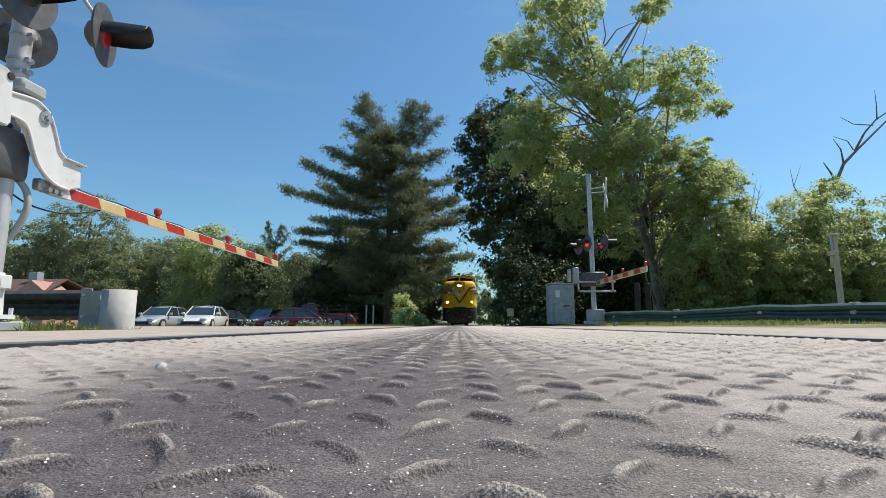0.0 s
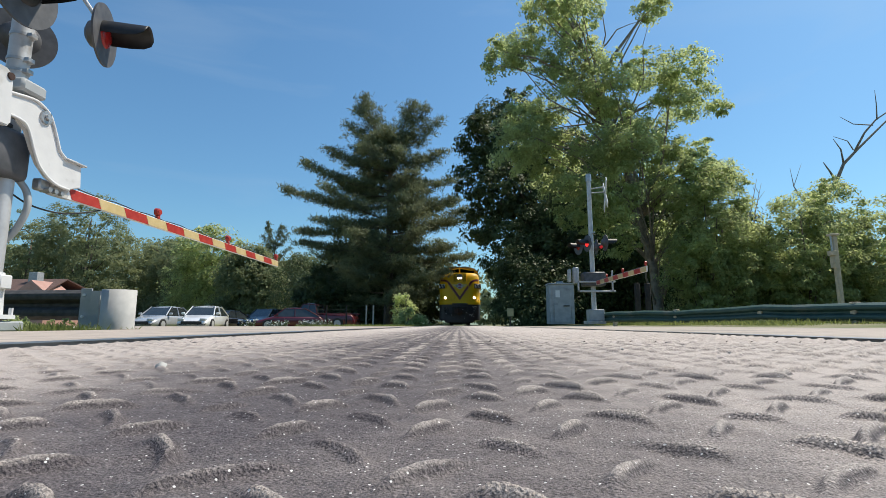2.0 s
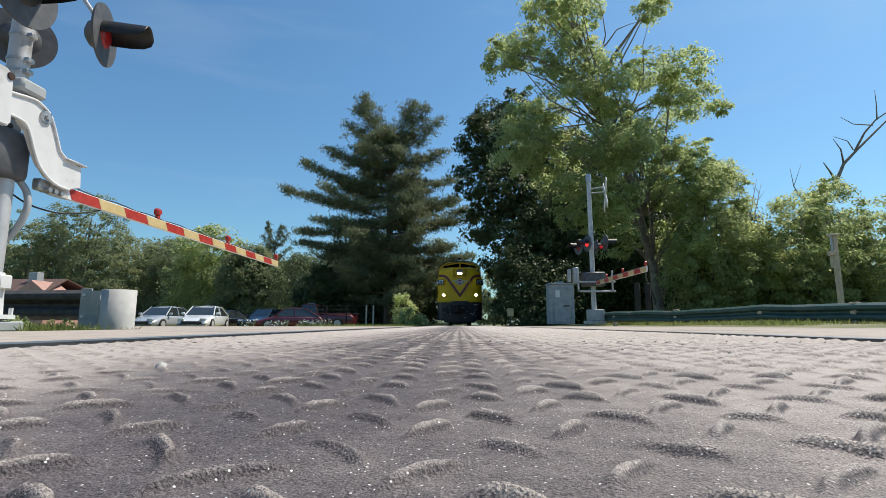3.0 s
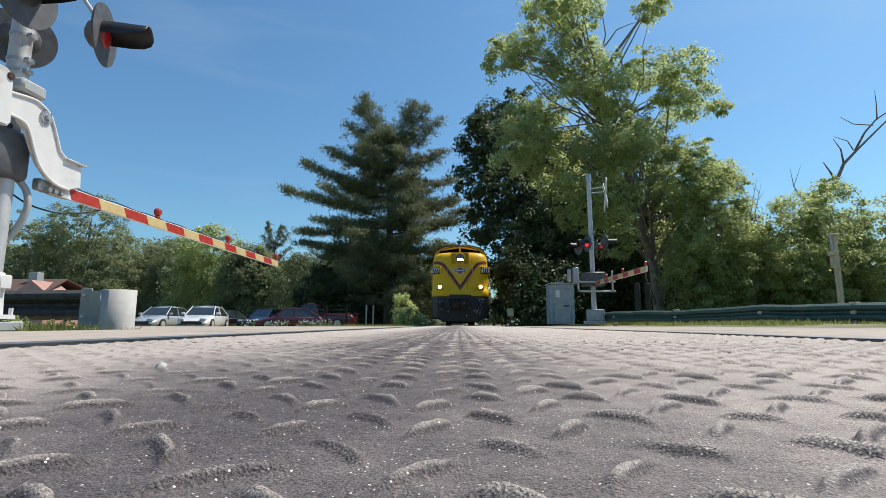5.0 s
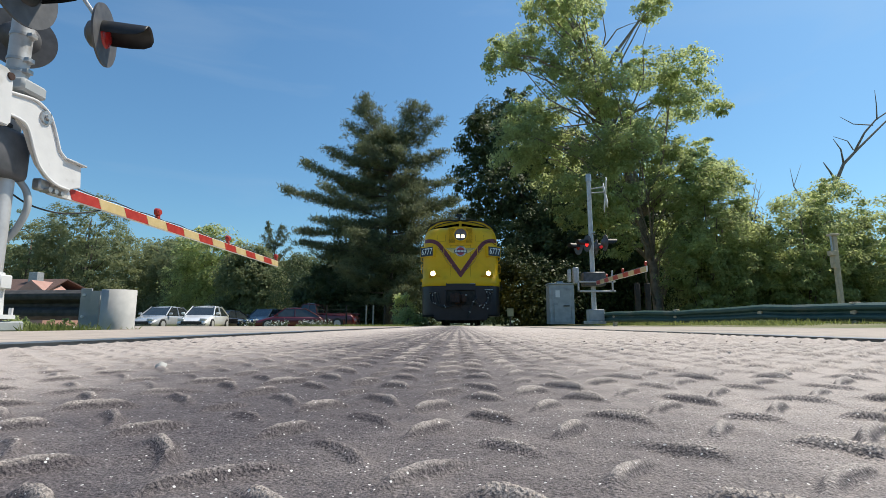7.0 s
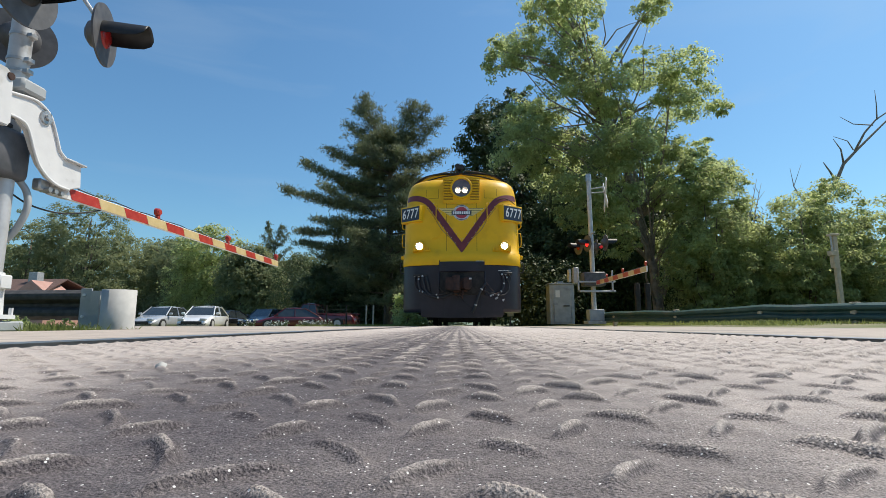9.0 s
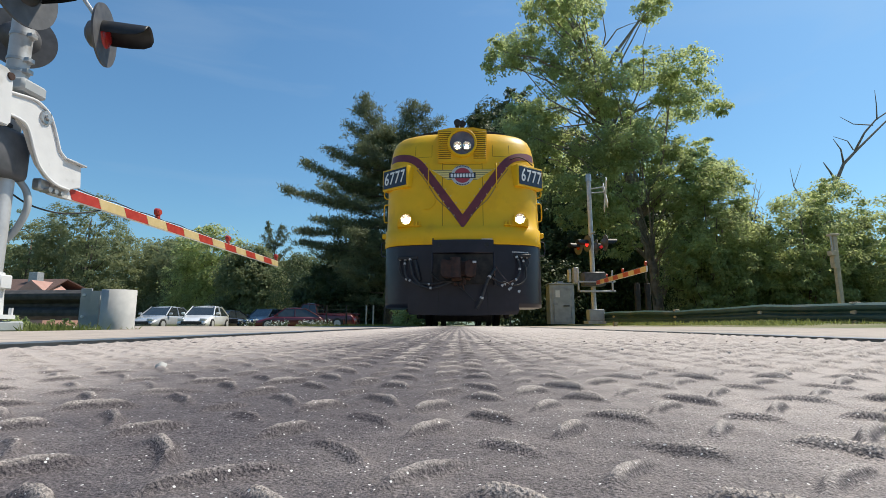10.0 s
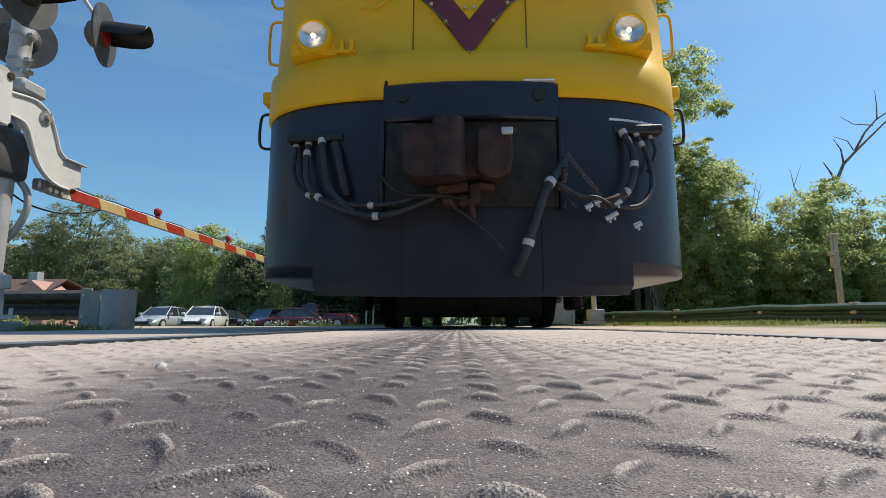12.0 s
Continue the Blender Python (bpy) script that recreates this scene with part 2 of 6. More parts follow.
def thing(name, at, label, category, group="", kind=""):
    ob = new(name)
    ob.empty_display_size = 0.2
    ob.matrix_basis = at
    return tagged(ob, label, category, group, kind)


def box(bm, lo, hi, bevel=0.0, turn=None, segments=1):
    m = Matrix.Translation([(a + b) / 2 for a, b in zip(lo, hi)])
    size = Matrix.Diagonal([*(abs(b - a) for a, b in zip(lo, hi)), 1])
    made = bmesh.ops.create_cube(bm, size=1, matrix=(turn or Matrix()) @ m @ size)
    if bevel:
        edges = list({e for v in made["verts"] for e in v.link_edges})
        bmesh.ops.bevel(bm, geom=edges, offset=bevel, segments=segments, affect="EDGES", profile=0.5)
    return bm


def boxes(*lohi, bevel=0.0):
    bm = bmesh.new()
    for lo, hi in lohi:
        box(bm, lo, hi, bevel)
    return bm


def rod(bm, a, b, r, r2=None, sides=12, caps=True):
    a, b = Vector(a), Vector(b)
    m = Matrix.Translation((a + b) / 2) @ (b - a).to_track_quat("Z", "Y").to_matrix().to_4x4()
    bmesh.ops.create_cone(bm, cap_ends=caps, segments=sides, radius1=r, radius2=r if r2 is None else r2, depth=(b - a).length, matrix=m)
    return bm


def tube_data(paths, sides=6):
    """Verts and faces of tapered tubes. paths: lists of (point, radius)."""
    verts, faces = [], []
    for path in paths:
        pts = [Vector(p) for p, r in path]
        base = len(verts)
        side = None
        for i, (p, r) in enumerate(path):
            d = (pts[min(i + 1, len(pts) - 1)] - pts[max(i - 1, 0)])
            d = d.normalized() if d.length > 1e-9 else Vector((0, 0, 1))
            if side is None:
                side = d.orthogonal().normalized()
            side = (side - d * side.dot(d)).normalized()
            up = d.cross(side)
            for s in range(sides):
                a = 2 * math.pi * s / sides
                verts.append(Vector(p) + (side * math.cos(a) + up * math.sin(a)) * r)
        for i in range(len(path) - 1):
            for s in range(sides):
                q = base + i * sides
                faces.append((q + s, q + (s + 1) % sides, q + sides + (s + 1) % sides, q + sides + s))
        faces.append(tuple(base + s for s in reversed(range(sides))))
        faces.append(tuple(base + (len(path) - 1) * sides + s for s in range(sides)))
    return verts, faces


def tube(name, path, material, parent=None, sides=8, label="", at=None):
    v, f = tube_data([path], sides)
    return part(name, mesh_of(name, v, f, material, True), None, parent, label, at)


def curve_path(pts, r, steps=6, r2=None):
    """A smooth path through points, for tube()."""
    P = [Vector(p) for p in pts]
    P = [P[0] * 2 - P[1]] + P + [P[-1] * 2 - P[-2]]
    out, n = [], (len(P) - 3) * steps
    for i in range(1, len(P) - 2):
        for s in range(steps + (i == len(P) - 3)):
            t = s / steps
            a, b, c, d = P[i - 1], P[i], P[i + 1], P[i + 2]
            out.append(0.5 * (2 * b + (c - a) * t + (2 * a - 5 * b + 4 * c - d) * t * t + (3 * b - a - 3 * c + d) * t ** 3))
    return [(p, r if r2 is None else r + (r2 - r) * i / max(1, n)) for i, p in enumerate(out)]


def quads_mesh(name, V, material):
    """A mesh of many loose quads from an array (n, 4, 3)."""
    n = len(V)
    me = bpy.data.meshes.new(name)
    me.vertices.add(n * 4)
    me.vertices.foreach_set("co", V.reshape(-1).astype(np.float32))
    me.loops.add(n * 4)
    me.loops.foreach_set("vertex_index", np.arange(n * 4, dtype=np.int32))
    me.polygons.add(n)
    me.polygons.foreach_set("loop_start", np.arange(0, n * 4, 4, dtype=np.int32))
    me.update(calc_edges=True)
    me.materials.append(material)
    return me


def unit(a):
    return a / (np.linalg.norm(a, axis=1, keepdims=True) + 1e-9)


def leaf_quads(rng, centre, size, slim=0.55, lift=0.5, droop=0.25, face=None):
    """A pointed leaf at each centre, of size about that length, facing mostly upwards or along face."""
    n = len(centre)
    normal = unit(rng.normal(size=(n, 3)) + np.array([0, 0, lift])) if face is None else unit(rng.normal(size=(n, 3)) * 0.5 + face)
    along = unit(np.cross(normal, rng.normal(size=(n, 3))))
    side = np.cross(normal, along)
    s = (size * rng.uniform(0.55, 1.4, n))[:, None]
    tip = centre + along * s * 0.5 - np.array([0, 0, droop]) * s
    return np.stack([centre - along * s * 0.5, centre + side * s * slim * 0.5, tip, centre - side * s * slim * 0.5], 1)


def clump_points(rng, blobs, clumps, per, clump_r, hollow=0.55):
    """Leaf places in clumps that fill ellipsoids (x, y, z, rx, ry, rz), most of them near the skin, and the way each clump faces."""
    b = np.array(blobs, float)
    vol = b[:, 3] * b[:, 4] * b[:, 5]
    pick = rng.choice(len(b), clumps, p=vol ** 0.7 / (vol ** 0.7).sum())
    d = unit(rng.normal(size=(clumps, 3)))
    rad = hollow + (1.06 - hollow) * rng.uniform(0, 1, clumps) ** 0.6
    centre = b[pick, :3] + d * rad[:, None] * b[pick, 3:]
    r = clump_r * rng.uniform(0.45, 1.45, clumps)
    ball = unit(rng.normal(size=(clumps * per, 3))).reshape(clumps, per, 3) * (rng.uniform(0, 1, (clumps, per, 1)) ** 0.45)
    stretch = np.stack([rng.uniform(0.7, 1.3, clumps), rng.uniform(0.7, 1.3, clumps), rng.uniform(0.4, 0.75, clumps)], 1)
    off = ball * r[:, None, None] * stretch[:, None]
    off[:, :, 2] -= 0.35 * (off[:, :, 0] ** 2 + off[:, :, 1] ** 2) / np.maximum(r, 0.01)[:, None]
    face = np.repeat(unit(d * 0.75 + np.array([0, 0, 0.75])), per, 0) + 0.5 * ball.reshape(-1, 3)
    return centre, (centre[:, None] + off).reshape(-1, 3), face


def limbs(rng, trunk, tips, count, r0, wander=0.15):
    """Tapered limbs that leave the trunk below each tip and reach for it."""
    paths = []
    T = np.array([p for p, r in trunk], float)
    for tip in tips[rng.choice(len(tips), min(count, len(tips)), replace=False)]:
        low = T[T[:, 2] < max(tip[2] - 0.6, T[0, 2] + 0.5)]
        low = low if len(low) else T[:1]
        start = low[rng.integers(max(0, len(low) - max(2, len(low) // 2)), len(low))]
        span = np.linalg.norm(tip - start)
        pts = [start + (tip - start) * u + np.array([0, 0, 0.12 * span * math.sin(u * math.pi)]) + (rng.normal(size=3) * wander * span * 0.2 if 0 < u < 1 else 0)
               for u in (0, 0.25, 0.5, 0.75, 1)]
        r = r0 * min(1.0, span / 6 + 0.25)
        paths.append([(p, r * (1 - 0.9 * i / 4)) for i, p in enumerate(pts)])
    return paths


def leafy_tree(name, at, label, trunk, blobs, clumps, per, clump_r, leaf, material, bark, seed, branch=30, branch_r=0.09, hollow=0.55, category="tree", boughs=()):
    rng = np.random.default_rng(seed)
    ob = thing(name, pose(*at), label, category)
    tips, pts, face = clump_points(rng, blobs, clumps, per, clump_r, hollow)
    v, f = tube_data([trunk, *boughs] + limbs(rng, trunk, tips, branch, branch_r), 7)
    part("trunk", mesh_of("trunk", v, f, bark, True), None, ob)
    part("crown", quads_mesh("crown", leaf_quads(rng, pts, leaf, face=face), material), None, ob)
    return ob


# ---- ground ----
def smooth01(v, a, b):
    t = np.clip((v - a) / (b - a), 0, 1)
    return t * t * (3 - 2 * t)


def ground_sheet():
    """One sheet of earth and grass to the horizon: a little lower at the car park, a little higher behind the right-hand rail."""
    e = np.concatenate([[-600, -300, -150, -90], np.linspace(-60, 60, 81), [90, 150, 300, 600]])
    g = np.concatenate([[-300, -100, -40], np.linspace(-15, 90, 71), [130, 200, 350, 700]])
    X, Y = np.meshgrid(e, g)
    Z = -0.07 - 0.20 * smooth01(-X, 6, 12) * smooth01(Y, 14, 24) + 0.13 * smooth01(X, 3.4, 6.4) * smooth01(Y, 4, 9)
    nx, ny = len(e), len(g)
    v = np.stack([X, Y, Z], -1).reshape(-1, 3)
    f = [(j * nx + i, j * nx + i + 1, (j + 1) * nx + i + 1, (j + 1) * nx + i) for j in range(ny - 1) for i in range(nx - 1)]
    ob = part("ground", mesh_of("ground", v, f, EARTH, True), None)
    return tagged(ob, "dry earth with short grass reaching to the woods", "ground", kind="structure")


ground_sheet()


def panel_height(X, Y):
    """Raised lugs of a chequered tread, alternately across and along the track, worn and gritty."""
    p = 0.0405
    x0, y0 = 0.0065, 0.005
    H = np.zeros_like(X)
    for across, ox, oy in ((True, 0, 0), (False, 0.5, 0.5)):
        i, j = np.round((X - x0) / p - ox), np.round((Y - y0) / p - oy)
        h1 = np.sin(i * 127.1 + j * 311.7 + (7 if across else 3)) * 43758.5453
        h1 = h1 - np.floor(h1)
        h2 = np.sin(i * 269.5 + j * 183.3 + (5 if across else 9)) * 24634.6345
        h2 = h2 - np.floor(h2)
        dx = X - x0 - (i + ox) * p + (h1 - 0.5) * 0.004
        dy = Y - y0 - (j + oy) * p + (h2 - 0.5) * 0.004
        a = (h2 - 0.5) * 0.3
        dx, dy = dx * np.cos(a) - dy * np.sin(a), dx * np.sin(a) + dy * np.cos(a)
        c = 0.7071 if across else -0.7071
        dx, dy = 0.7071 * dx - c * dy, c * dx + 0.7071 * dy
        worn = 0.55 + 0.45 * h1
        wear_left = 1 - 0.25 * smooth01(-X, 0.05, 0.3)
        l, w = 0.0114 * (0.75 + 0.45 * h2), 0.0017
        bend = dy + 12.0 * dx * dx
        q = (np.abs(dx) / l) ** 3.0 + (np.abs(bend) / w) ** 2.0
        H = np.maximum(H, 0.0040 * worn * wear_left * np.exp(-0.8 * q ** 1.5))
    # open joint between two panels
    return H - 0.012 * np.exp(-((Y - 0.85 - 0.004 * np.sin(X * 9)) / 0.011) ** 4)


def value_noise(X, Y, cell, seed):
    rng = np.random.default_rng(seed)
    tab = rng.uniform(-1, 1, (256, 256))
    u, v = X / cell, Y / cell
    i, j = np.floor(u).astype(int), np.floor(v).astype(int)
    a, b = u - i, v - j
    a, b = a * a * (3 - 2 * a), b * b * (3 - 2 * b)
    g = lambda p, q: tab[p % 256, q % 256]
    return (g(i, j) * (1 - a) + g(i + 1, j) * a) * (1 - b) + (g(i, j + 1) * (1 - a) + g(i + 1, j + 1) * a) * b


def tread_panel(name, xs, ys, parent):
    X, Y = np.meshgrid(xs, ys)
    Z = panel_height(X, Y) + 0.0004 * value_noise(X, Y, 0.022, 1) + 0.00022 * value_noise(X, Y, 0.004, 2) + 0.0002 * value_noise(X, Y, 0.0017, 3) + 0.0005 * value_noise(X, Y, 0.009, 5) + 0.0006 * value_noise(X, Y, 0.16, 4)
    nx, ny = len(xs), len(ys)
    v = np.stack([X, Y, Z], -1).reshape(-1, 3)
    i = np.arange(nx * (ny - 1)).reshape(ny - 1, nx)[:, :-1].reshape(-1)
    me = bpy.data.meshes.new(name)
    me.vertices.add(len(v))
    me.vertices.foreach_set("co", v.reshape(-1).astype(np.float32))
    quad = np.stack([i, i + 1, i + 1 + nx, i + nx], 1).astype(np.int32)
    me.loops.add(quad.size)
    me.loops.foreach_set("vertex_index", quad.reshape(-1))
    me.polygons.add(len(quad))
    me.polygons.foreach_set("loop_start", np.arange(0, quad.size, 4, dtype=np.int32))
    me.update(calc_edges=True)
    me.polygons.foreach_set("use_smooth", [True] * len(quad))
    me.materials.append(RUBBER)
    return part(name, me, None, parent)


def crossing():
    ob = thing("pavement", pose(0, 0, 0), "worn dusty rubber crossing panels with raised tread lugs between the rails", "level crossing", kind="structure")
    near = np.arange(0.035, 0.3201, 0.00125)
    tread_panel("tread_panel", np.arange(-0.38, 0.3001, 0.00125), near, ob)
    tread_panel("tread_panel", np.arange(-0.655, -0.3799, 0.004), near[::3], ob)
    tread_panel("tread_panel", np.arange(0.30, 0.6551, 0.004), near[::3], ob)
    tread_panel("tread_panel", np.arange(-0.655, 0.656, 0.0022), np.arange(0.32, 0.8885, 0.0018), ob)
    tread_panel("tread_panel", np.arange(-0.655, 0.656, 0.0030), np.arange(0.8886, 1.90, 0.0030), ob)
    tread_panel("tread_panel", np.arange(-0.655, 0.656, 0.0055), np.arange(1.9002, 2.70, 0.0038), ob)
    tread_panel("tread_panel", np.arange(-0.655, 0.656, 0.012), np.arange(2.703, 7.2, 0.0085), ob)
    tread_panel("tread_panel", np.arange(-0.655, 0.656, 0.03), np.arange(7.21, 12.0, 0.03), ob)
    part("bed", boxes(((-0.655, -6.0, -0.12), (0.655, 0.05, -0.002)), ((-0.655, 0.05, -0.12), (0.655, 12.0, -0.02))), RUBBER, ob)
    return ob


crossing()


def rails():
    """Two rails set into the crossing, running on over ballast."""
    for s in (-1, 1):
        bm = bmesh.new()
        prof = [(-0.037, 0), (-0.035, -0.035), (-0.009, -0.05), (-0.009, -0.14), (-0.07, -0.16), (-0.07, -0.17), (0.07, -0.17), (0.07, -0.16), (0.009, -0.14), (0.009, -0.05), (0.035, -0.035), (0.037, 0)]
        a = [bm.verts.new((s * 0.755 + x, -40, z + 0.003)) for x, z in prof]
        b = [bm.verts.new((s * 0.755 + x, 220, z + 0.003)) for x, z in prof]
        for i in range(len(prof)):
            j = (i + 1) % len(prof)
            bm.faces.new((a[i], a[j], b[j], b[i]))
        bm.faces.new(a), bm.faces.new(b[::-1])
        tagged(part("rail", bm, STEEL_RAIL), "worn steel rail set flush in the crossing", "rail", "track rails", "structure")


rails()


def road():
    """Pale worn road that crosses the track on both sides of the rails, in slabs that stop at the rails."""
    def slab(name, pts, top, label, kind="structure"):
        bm = bmesh.new()
        lo = [bm.verts.new((x, y, -0.3)) for x, y in pts]
        hi = [bm.verts.new((x, y, top)) for x, y in pts]
        for i in range(len(pts)):
            j = (i + 1) % len(pts)
            bm.faces.new((lo[i], lo[j], hi[j], hi[i]))
        bm.faces.new(hi), bm.faces.new(lo[::-1])
        return tagged(part(name, bm, ASPHALT), label, "road", kind=kind)
    slab("road", [(-0.805, -6), (-0.805, 13.5), (-40, 17), (-40, 5.4), (-4.3, 4.95), (-3.1, 4.7), (-2.95, 3.3), (-3.4, 1.2), (-40, -6)], -0.012, "pale worn asphalt road leading to the crossing")
    slab("road", [(0.805, -6), (40, -12), (40, -4), (8.3, 0.6), (6.4, 7.6), (3.7, 14.2), (0.805, 14.0)], -0.012, "pale worn asphalt road leading from the crossing")
    bm = boxes(((-1.9, 12.02, -0.3), (1.9, 220, -0.14)))
    tagged(part("trackbed", bm, BALLAST), "grey ballast of the railway line", "track bed", kind="structure")
    for i in range(60):
        y = 12.6 + i * 0.6
        tagged(part("sleeper", boxes(((-1.3, y, -0.16), (1.3, y + 0.23, -0.12))), GRIME), "dark creosoted wooden sleeper in ballast", "sleeper", "sleepers", "structure")


road()


# ---- locomotive ----
loco = thing("locomotive", pose(0, 3.4, 0), "yellow streamlined diesel locomotive with maroon chevron and dark pilot", "locomotive")
NOSE = [(1.575, 1.597, -0.165), (1.595, 1.605, -0.175), (1.91, 1.602, -0.165), (1.935, 1.575, -0.125), (2.3, 1.57, -0.105), (2.7, 1.568, -0.07), (3.1, 1.56, -0.01), (3.4, 1.545, 0.05),
        (3.6, 1.525, 0.105), (3.76, 1.50, 0.15), (3.90, 1.45, 0.22), (3.99, 1.38, 0.31), (4.05, 1.29, 0.42), (4.09, 1.17, 0.58), (4.11, 0.98, 0.85)]
CORNER, POWER = 0.78, 3.0


def nose_at(z):
    zs = [r[0] for r in NOSE]
    return np.interp(z, zs, [r[1] for r in NOSE]), np.interp(z, zs, [r[2] for r in NOSE])


def nose_y(x, z):
    w, y0 = nose_at(z)
    q = min(1.0, abs(x) / w)
    return y0 + CORNER * (1 - (1 - q ** POWER) ** (1 / POWER))


def skirt_y(x):
    q = min(1.0, abs(x) / 1.592)
    return -0.15 + CORNER * (1 - (1 - q ** POWER) ** (1 / POWER))


def plan_line(w, y0, back, n=40):
    """The outline of the nose from above, from one side round the front to the other."""
    out = [(-w, back)]
    for i in range(n + 1):
        a = math.pi * (1 - i / n)
        c, s = math.cos(a), math.sin(a)
        out.append((w * math.copysign(abs(c) ** (2 / POWER), c), y0 + CORNER - CORNER * abs(s) ** (2 / POWER)))
    return out + [(w, back)]


def loft(levels, back, name, material, parent, cap_top=True, label=""):
    verts, faces = [], []
    for z, w, y0 in levels:
        verts += [(x, y, z) for x, y in plan_line(w, y0, back)]
    n = len(verts) // len(levels)
    for k in range(len(levels) - 1):
        for i in range(n - 1):
            q = k * n + i
            faces.append((q, q + 1, q + n + 1, q + n))
    if cap_top:
        faces.append(tuple((len(levels) - 1) * n + i for i in range(n)))
        faces.append(tuple(reversed(range(n))))
    return part(name, mesh_of(name, verts, faces, material, True), None, parent, label)


def loco_body():
    loft(NOSE, 2.05, "nose", YELLOW, loco, label="glossy yellow rounded nose")
    loft([(0.365, 1.588, -0.146), (0.45, 1.591, -0.149), (1.55, 1.592, -0.15), (1.58, 1.588, -0.15)], 1.6, "skirt", NAVY, loco, label="dark navy lower skirt")
    # car body behind the cab
    sec = [(-1.57, 0.95), (-1.57, 3.75)] + [(-1.57 * abs(math.cos(a)) ** 0.62 * (1 if math.cos(a) > 0 else -1), 3.75 + 0.93 * math.sin(a) ** 0.75) for a in np.linspace(0.12, math.pi - 0.12, 17)] + [(1.57, 3.75), (1.57, 0.95)]
    v = [(x, 2.0, z) for x, z in sec] + [(x, 17.0, z) for x, z in sec]
    n = len(sec)
    f = [(i, (i + 1) % n, n + (i + 1) % n, n + i) for i in range(n)] + [tuple(reversed(range(n))), tuple(range(n, 2 * n))]
    part("car_body", mesh_of("car_body", v, f, YELLOW), None, loco)
    roof = [(x * 1.012, z + 0.015) for x, z in sec if z > 3.95]
    v = [(x, y, z + d) for y in (1.94, 17.0) for d in (0, 0.03) for x, z in roof]
    n = len(roof)
    f = []
    for i in range(n - 1):
        f += [(i, i + 1, 2 * n + i + 1, 2 * n + i), (n + i, 3 * n + i, 3 * n + i + 1, n + i + 1), (i, n + i, n + i + 1, i + 1)]
    part("roof", mesh_of("roof", v, f, BLACK), None, loco, "sooty black roof")
    for s in (-1, 1):
        bm = bmesh.new()
        pts = [(0.06, 4.10), (1.28, 4.02), (1.16, 4.36), (0.06, 4.55)]
        bm.faces.new([bm.verts.new((s * x, 1.965, z)) for x, z in pts])
        bmesh.ops.solidify(bm, geom=bm.faces[:], thickness=0.03)
        part("windscreen", bm, PANE_DARK, loco, "dark cab windscreen")
    # pilot below the coupler, flush with the skirt
    xs = np.linspace(-1.07, 1.07, 25)
    rows = []
    for z, cut in ((0.70, 0.0), (0.27, 0.0), (0.205, 0.03)):
        for back in (0.0, 0.05):
            rows.append([(x * (1 - cut), skirt_y(x) - 0.004 + back, z + 0.02 * (abs(x) / 1.07) ** 2) for x in xs])
    n = len(xs)
    v = [p for row in rows for p in row]
    f = []
    for k in range(2):
        for i in range(n - 1):
            a, b = 2 * k * n + i, 2 * (k + 1) * n + i
            f += [(a, a + 1, b + 1, b), (a + n, b + n, b + n + 1, a + n + 1)]
    f += [(4 * n + i, 4 * n + i + 1, 5 * n + i + 1, 5 * n + i) for i in range(n - 1)]
    for i in (0, n - 1):
        f += [(i, 2 * n + i, 3 * n + i, n + i), (2 * n + i, 4 * n + i, 5 * n + i, 3 * n + i)]
    part("pilot", mesh_of("pilot", v, f, NAVY), None, loco)
    part("underframe", boxes(((-1.35, 0.4, 0.75), (1.35, 16.8, 1.05))), GRIME, loco)


loco_body()


def lathe(name, centre, rows, material, parent, n=28):
    """A body turned round an axis along the track: rows of (radius, distance behind the centre)."""
    v = [(centre[0] + r * math.cos(2 * math.pi * i / n), centre[1] + y, centre[2] + r * math.sin(2 * math.pi * i / n)) for r, y in rows for i in range(n)]
    f = [(k * n + i, k * n + (i + 1) % n, (k + 1) * n + (i + 1) % n, (k + 1) * n + i) for k in range(len(rows) - 1) for i in range(n)]
    ob = part(name, mesh_of(name, v, f, material, True), None, parent)
    ob.data.set_sharp_from_angle(angle=radians(40))
    return ob


def reflector_lamp(parent, centre, r, bulb):
    """A dished mirror with the lit bulb at its focus, so that it shines along the track."""
    lathe("reflector", centre, [(r * u, r / 2 * (1 - u * u)) for u in (1.0, 0.9, 0.8, 0.7, 0.6, 0.5, 0.4, 0.3, 0.2, 0.1, 0.01)], SILVERED, parent)
    bm = bmesh.new()
    bmesh.ops.create_uvsphere(bm, u_segments=14, v_segments=8, radius=bulb, matrix=Matrix.Translation((centre[0], centre[1] + 0.10 * r, centre[2])))
    part("bulb", bm, LAMP_WARM, parent)


def lamp_housing(s):
    y = nose_y(1.125, 2.09)
    c = Vector((s * 1.125, y - 0.10, 2.09))
    h = lathe("ditch_light", c, [(0.150, 0.30), (0.138, 0.06), (0.128, 0.0), (0.122, -0.008), (0.106, -0.006), (0.102, 0.004), (0.102, 0.06), (0.02, 0.09)], YELLOW, loco)
    tagged(h, "lit ditch light in a yellow housing")
    bm = bmesh.new()
    pts = [(-0.17, 1.955), (0.17, 1.955), (0.17, 2.10), (-0.17, 2.10)]
    a = [bm.verts.new((c.x + x, c.y + 0.045 + (0.02 if z > 2 else 0.0), z)) for x, z in pts]
    b = [bm.verts.new((c.x + x, c.y + 0.36, z - (0.05 if z < 2 else 0.0))) for x, z in pts]
    for i in range(4):
        bm.faces.new((a[i], a[(i + 1) % 4], b[(i + 1) % 4], b[i]))
    bm.faces.new(a[::-1]), bm.faces.new(b)
    part("bracket", bm, YELLOW, h)
    reflector_lamp(h, c, 0.100, 0.0135)


for side_sign in (-1, 1):
    lamp_housing(side_sign)


